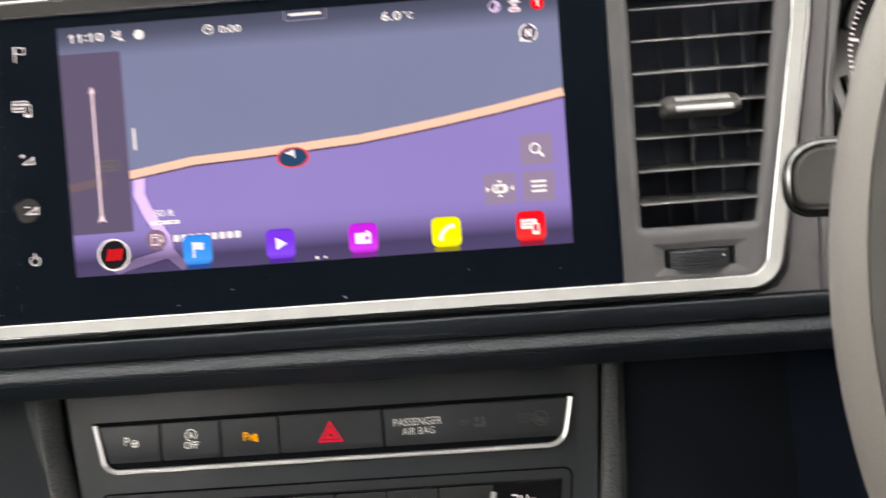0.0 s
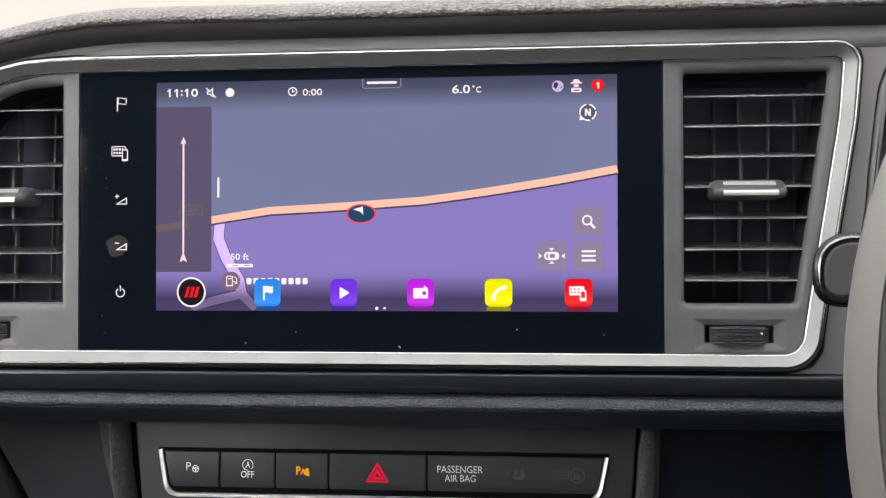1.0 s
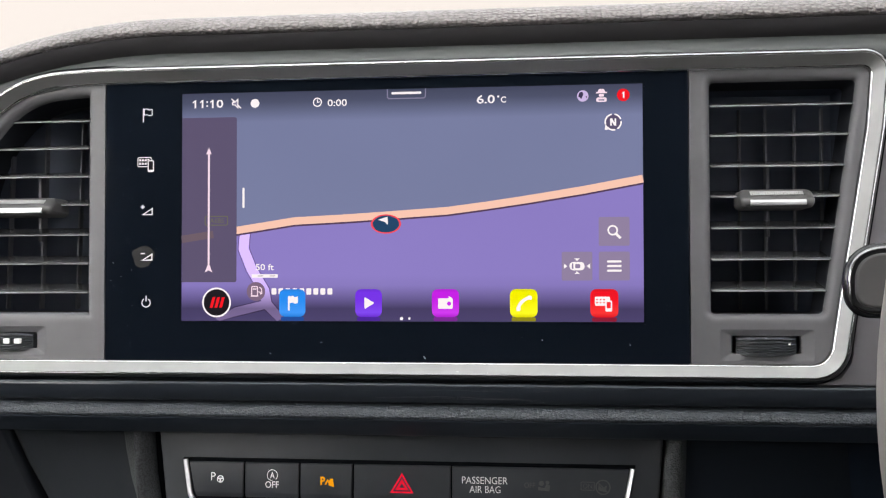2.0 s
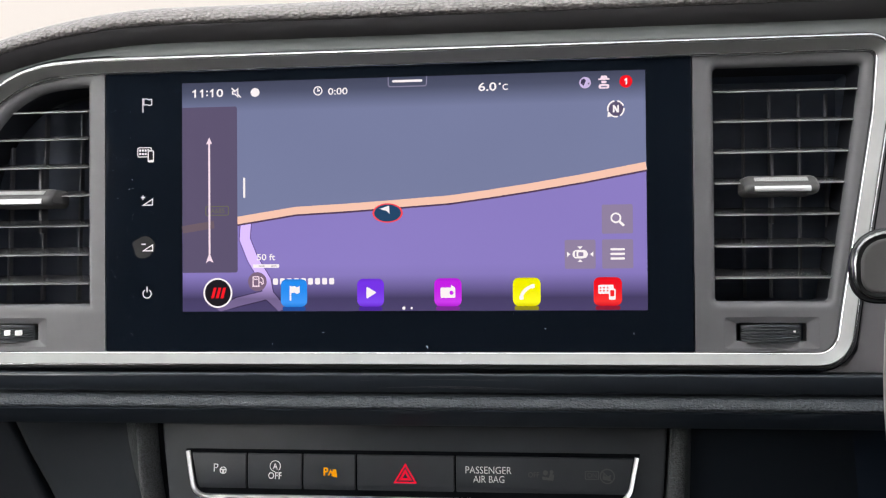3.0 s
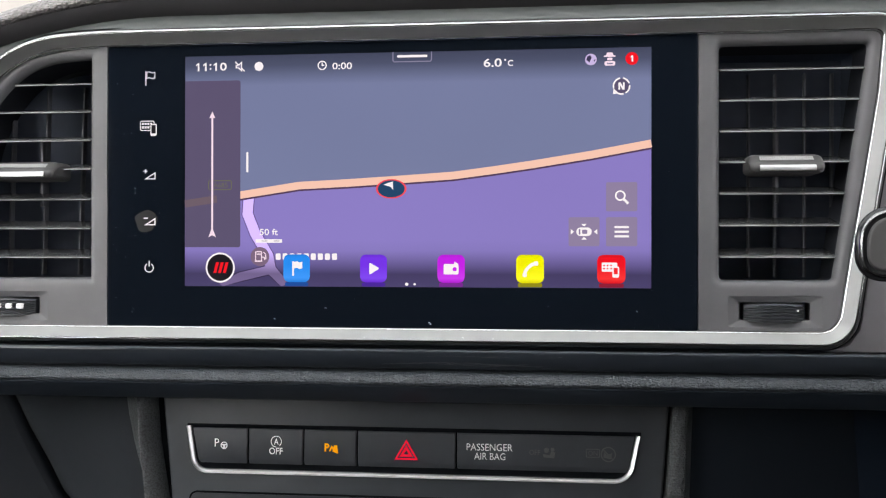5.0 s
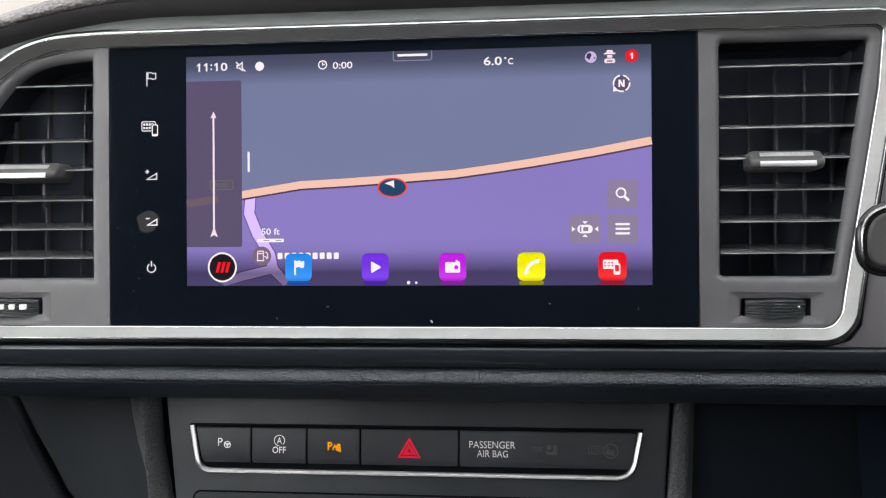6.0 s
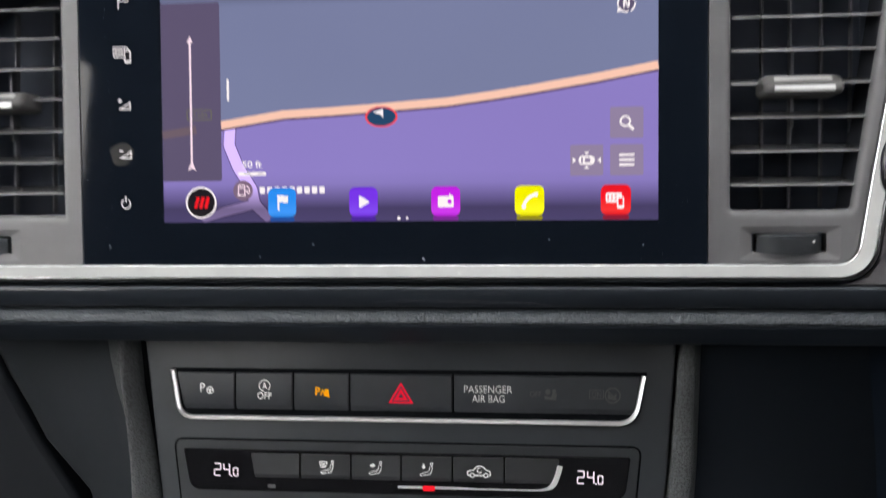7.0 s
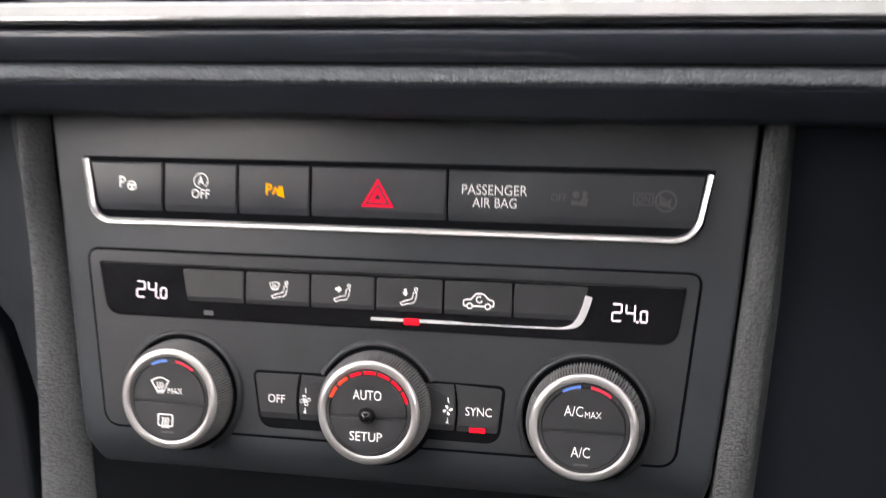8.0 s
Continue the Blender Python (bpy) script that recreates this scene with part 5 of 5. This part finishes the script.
def knob(cx, cut):
    """A ribbed rotary knob with a silver ring and a two-part push face."""
    cz, h = -70.8, 12.4
    k = part("knob", lathe([(14.0, -h + 1.4), (16.7, -h + 1.4), (17.4, -9.0), (18.0, -6.6), (18.2, -1.0), (18.0, 0.6)], cx, cz, 96), CLIMATE_KEY, climate, "ribbed black knob")
    n = 116
    ribs = bmesh.new()
    for i in range(n):
        a = 2 * math.pi * i / n
        u, w_ = Vector((math.cos(a), math.sin(a))), Vector((-math.sin(a), math.cos(a)))
        loops = []
        for r, y in ((17.15, -11.3), (17.9, -9.5), (18.7, -6.9), (19.0, -1.6)):
            loops.append([(cx + u.x * (r - .9) + w_.x * .34, y, cz + u.y * (r - .9) + w_.y * .34), (cx + u.x * r + w_.x * .17, y, cz + u.y * r + w_.y * .17),
                          (cx + u.x * r - w_.x * .17, y, cz + u.y * r - w_.y * .17), (cx + u.x * (r - .9) - w_.x * .34, y, cz + u.y * (r - .9) - w_.y * .34)])
        skin(ribs, loops)
    tagged(part("ribs", ribs, RIB_PLASTIC, k, "fine grip ribs", sharp=30), kind="stuff")
    part("silver_ring", lathe([(14.4, -h + 1.6), (14.5, -h + .2), (14.8, -h - .05), (15.7, -h - .1), (16.6, -h + .1), (17.05, -h + .5), (17.2, -h + .95), (17.1, -h + 1.4)], cx, cz, 96, caps=False), RING_SILVER, k, "satin silver ring", sharp=60)
    part("well_ring", lathe([(14.5, -h + .9), (14.4, -h + .55), (13.3, -h + .5), (13.1, -h + 1.2)], cx, cz, 72, caps=False), CLIMATE_KEY, k, "black scale ring")
    sector = (27, 153) if cut else (-60, 215)
    arc = [(cx + 21 * math.cos(radians(a)), cz + 21 * math.sin(radians(a))) for a in np.linspace(*sector, 60)]
    part("collar", sweep(arc, [(-0.6, 0.4), (-0.5, -2.0), (-0.2, -2.35), (0.3, -2.3), (0.8, -1.7), (1.4, -0.9), (1.7, 0.4)], closed=False), CLIMATE_PLASTIC, k, "raised collar", sharp=60)
    part("collar_gap", lathe([(18.2, -0.95), (20.5, -0.95), (20.5, 0)], cx, cz, 72, caps=False), GROOVE, k)
    halves = []
    for s in (1, -1):
        arc = [(cx + 13.0 * math.cos(radians(a)), cz - 0.4 + 12.9 * math.sin(radians(a))) for a in (np.linspace(-2.4, 182.4, 30) if s > 0 else np.linspace(-6.0, -174.0, 30))]
        halves.append(part("push_face", prism(offset(arc, -0.12), -h + .45, -h + 2.0, 0.2), CLIMATE_KEY, k))
    return k, halves, cx, cz, -h + .40


k1, faces1, cx, cz, fy = knob(-75.3, False)
flat("cold_mark", ring2d(cx, cz - 0.5, 13.1, 14.0, 12, 93, 118), fy + .05, DIAL_BLUE, k1, "blue cold mark")
flat("hot_mark", ring2d(cx, cz - 0.5, 13.1, 14.0, 12, 52, 80), fy + .05, DIAL_RED, k1, "red hot mark")
flat("demist_icon", loop2d(curve2d([(cx - 6.4, -64.8), (cx - 3.2, -63.6), (cx - 0.2, -64.6)], 5) + [(cx - 1.8, -68.2), (cx - 4.2, -68.4)], 0.42) + [line2d(curve2d([(cx - 4.3 + j * .95, -65.2), (cx - 4.0 + j * .95, -66.4), (cx - 4.4 + j * .95, -67.6), (cx - 4.1 + j * .95, -69.2)]), 0.36) for j in range(3)], fy, PRINT, faces1[0])
text("max_word", "MAX", cx + 2.3, -68.0, fy, 2.0, PRINT, faces1[0], width=5.2)
flat("rear_demist_icon", loop2d(rrect(cx - 1.2, -78.2, 5.2, 4.0, 0.6, 3), 0.42) + [line2d(curve2d([(cx - 2.2 + j * 0.95, -77.2), (cx - 1.95 + j * 0.95, -78.2), (cx - 2.3 + j * 0.95, -79.4), (cx - 2.05 + j * 0.95, -81.0)]), 0.4) for j in range(3)], fy, PRINT, faces1[1])
flat("unlit_mark", [rrect(cx - .4, -82.3, 4.6, 0.7, 0.2, 2)], fy, PRINT_FAINT, faces1[1])
k2, faces2, cx, cz, fy = knob(-5.5, True)
for j in range(7):
    a = 18 + j * 20.8
    flat("fan_level", ring2d(cx, cz - 0.4, 13.1, 14.1, 8, a, a + 17), fy + .05, LED_ORANGE if j > 4 else LED_RED, k2, "glowing red fan level")
text("auto_word", "AUTO", cx - .4, -65.0, fy, 3.2, PRINT, faces2[0], width=9.6)
text("setup_word", "SETUP", cx - .6, -78.7, fy, 3.1, PRINT, faces2[1], width=10.9)
part("sensor_button", lathe([(0.4, -15.0), (1.2, -14.8), (2.0, -14.2), (2.5, -13.3), (2.6, -12.2), (2.9, -11.9)], cx - .4, cz - .9, 32), DISPLAY_BLACK, k2, "gloss black domed sensor", sharp=80)
k3, faces3, cx, cz, fy = knob(64.3, False)
flat("cold_mark", ring2d(cx, cz - 0.5, 13.1, 14.0, 12, 95, 120), fy + .05, DIAL_BLUE, k3, "blue cold mark")
flat("hot_mark", ring2d(cx, cz - 0.5, 13.1, 14.0, 12, 52, 82), fy + .05, DIAL_RED, k3, "red hot mark")
text("ac_word", "A/C", cx - 3.2, -65.6, fy, 3.3, PRINT, faces3[0], width=6.0)
text("max_word", "MAX", cx + 2.9, -66.5, fy, 2.0, PRINT, faces3[0], width=5.2)
text("ac_word", "A/C", cx - .7, -78.6, fy, 3.3, PRINT, faces3[1], width=6.0)
flat("unlit_mark", [rrect(cx - .5, -82.6, 4.6, 0.7, 0.2, 2)], fy, PRINT_FAINT, faces3[1])

# ---- driver's side: cluster, stalk and steering wheel ----
cluster = thing("instrument_cluster", "instrument cluster with silver-rimmed dial in a grey shroud", "instrument cluster")
edge_line = [(203.0, -78.4), (204.0, -45.0), (206.0, -20.0), (207.9, -7.5), (208.9, 4.3), (210.8, 20.9), (212.2, 32.7), (214.1, 44.6), (217.7, 53.9), (223.7, 63.2)]
side_line = [(150, -78.4), (150, -77.8), (178, -77.8), (185.5, -75.4), (190.0, -69.0), (192.9, -47.0), (200.2, -2.5), (205.6, 31.0), (207.6, 56.0), (206.4, 60.0), (203.0, 63.2)]
part("side_fascia", prism(edge_line + side_line[::-1], -1.6, 20.0, 0.4), SIDE_FASCIA, dashboard, "smooth grey plastic beside the trim", sharp=40)
shroud_line = [(x + 0.7, z) for x, z in edge_line] + [(229.5, 63.2), (223.2, 54.3), (219.0, 43.8), (216.5, 32.1), (214.9, 20.4), (213.2, 8.6), (212.2, -7.5), (210.4, -40.0), (208.4, -78.4)]
part("shroud", prism(shroud_line, -3.4, 40.0, 1.7, 5), GREY_PLASTIC, cluster, "smooth grey shroud edge", sharp=50)
part("dial_well", lathe([(72, 26), (70, 24), (68, 27), (62, 48), (60, 56)], 289, 22, 80, caps=False), DARK_PLASTIC, cluster)
for a0, a1 in ((70, 165), (189, 290)):
    arc = [(289 + 51.4 * math.cos(radians(a)), 22 + 51.4 * math.sin(radians(a))) for a in np.linspace(a0, a1, 40)]
    part("dial_ring", sweep(arc, [(-1.4, 53), (-1.4, 50.5), (-0.8, 49.6), (0.6, 48.8), (1.2, 49.4), (1.4, 53)], closed=False), RING_SILVER, cluster, "silver dial ring")
dial = part("dial_face", lathe([(60, 54), (60, 57)], 289, 22, 64), DISPLAY_BLACK, cluster, "black dial face")
flat("tick_marks", [line2d([(289 + r0 * math.cos(radians(a)), 22 + r0 * math.sin(radians(a))), (289 + 48.8 * math.cos(radians(a)), 22 + 48.8 * math.sin(radians(a)))], w)
                    for k, a in enumerate(range(-40, 222, 3)) for r0, w in (((44.4, 1.4),) if k % 10 == 0 else ((47.0, 0.8),))], 53.8, UI_WHITE, dial)
part("hood", run_x([(60, 60), (10, 84), (2, 88), (6, 92), (80, 112), (300, 150), (300, 90), (60, 90)], [222, 226, 240, 290, 340, 352, 358], closed=True), PAD_VINYL, cluster, "grained hood over the dials")
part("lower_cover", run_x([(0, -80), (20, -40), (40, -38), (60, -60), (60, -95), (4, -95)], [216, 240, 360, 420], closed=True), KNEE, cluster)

stalk = thing("indicator_stalk", "black indicator stalk with a rounded paddle end", "stalk")
end_outline = rounded([(164.0, -46.0), (216, -47.4), (216, -20.0), (163.4, -20.8)], [8.5, 2, 2, 12.5], 12)
cap_loops = [[(p[0], y, p[1]) for p in offset(end_outline, d)] for d, y in ((-2.6, -91.2), (-1.2, -91.0), (-0.4, -90.4), (0.0, -89.4), (-0.3, -88.2), (-2.0, -86.0), (-5.0, -82.0), (-7.5, -78.0))]
part("end_cap", skin(bmesh.new(), cap_loops), GLOSS_BLACK, stalk, "gloss black end of the stalk", sharp=60)
part("polished_rim", sweep(offset(end_outline, -1.9), [(-0.5, -90), (-0.5, -91.4), (-0.2, -91.9), (0.4, -91.7), (0.8, -91.0), (0.8, -90)]), DARK_CHROME, stalk, "thin polished rim", sharp=60)
pad_outline = offset(end_outline, -3.6)
part("paddle", prism(pad_outline, -92.6, -84, 0.9, 4), PADDLE, stalk, "soft black paddle", sharp=60)
flat("lamp_symbol", [rrect(181.5, -27.0, 1.4, 2.6, 0.5, 3), rrect(183.2, -25.9, 1.6, 0.35, 0.1, 2), rrect(183.2, -27.0, 1.6, 0.35, 0.1, 2), rrect(183.2, -28.1, 1.6, 0.35, 0.1, 2)], -92.65, PRINT, stalk)
part("arm", tube([(210, -85, -33), (245, -78, -34), (285, -66, -38), (330, -50, -44)], lambda s: 11 - 3 * s, 24), DARK_PLASTIC, stalk)

wheel = thing("steering_wheel", "grey leather steering wheel with stitched round rim", "steering wheel", DASH @ pose(0.3595, -0.150, -0.0742, -6.6, 0, 0))


def rim_sector(a0, a1, n, r=15.0, lip=0.0):
    """Part of the rim's round section: angles from straight outwards towards the driver."""
    loops = []
    for i in range(121):
        t = 2 * math.pi * i / 120
        loop = []
        for k in range(n + 1):
            q = a0 + (a1 - a0) * k / n
            rr = r + lip * math.exp(-((q - a1) / 7.0) ** 2)
            d = 187 + rr * math.cos(radians(q))
            loop.append((d * math.cos(t), -rr * math.sin(radians(q)), d * math.sin(t)))
        loops.append(loop + [(187 * math.cos(t), 0, 187 * math.sin(t))])
    bm = skin(bmesh.new(), loops, closed=True, caps=False)
    bmesh.ops.remove_doubles(bm, verts=bm.verts[:], dist=1e-7)
    return bm


part("rim", rim_sector(-170, 50, 26, 15.0, 0.5), LEATHER, wheel, "smooth grey leather rim", sharp=50)
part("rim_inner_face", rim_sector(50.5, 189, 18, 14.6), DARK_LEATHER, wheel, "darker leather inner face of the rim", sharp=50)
part("hub", lathe([(40, -8), (62, -4), (70, 6), (70, 34), (40, 60), (30, 120)], 0, 0, 64), DARK_PLASTIC, wheel, "dark airbag hub")
for a in (0, 180, 270):
    m = Matrix.Rotation(radians(-a), 4, "Y")
    bm = prism(rounded([(60, -20), (184, -14), (184, 14), (60, 20)], 6, 4), 4, 18, 3)
    bmesh.ops.transform(bm, matrix=m, verts=bm.verts[:])
    part("spoke", bm, DARK_PLASTIC, wheel)
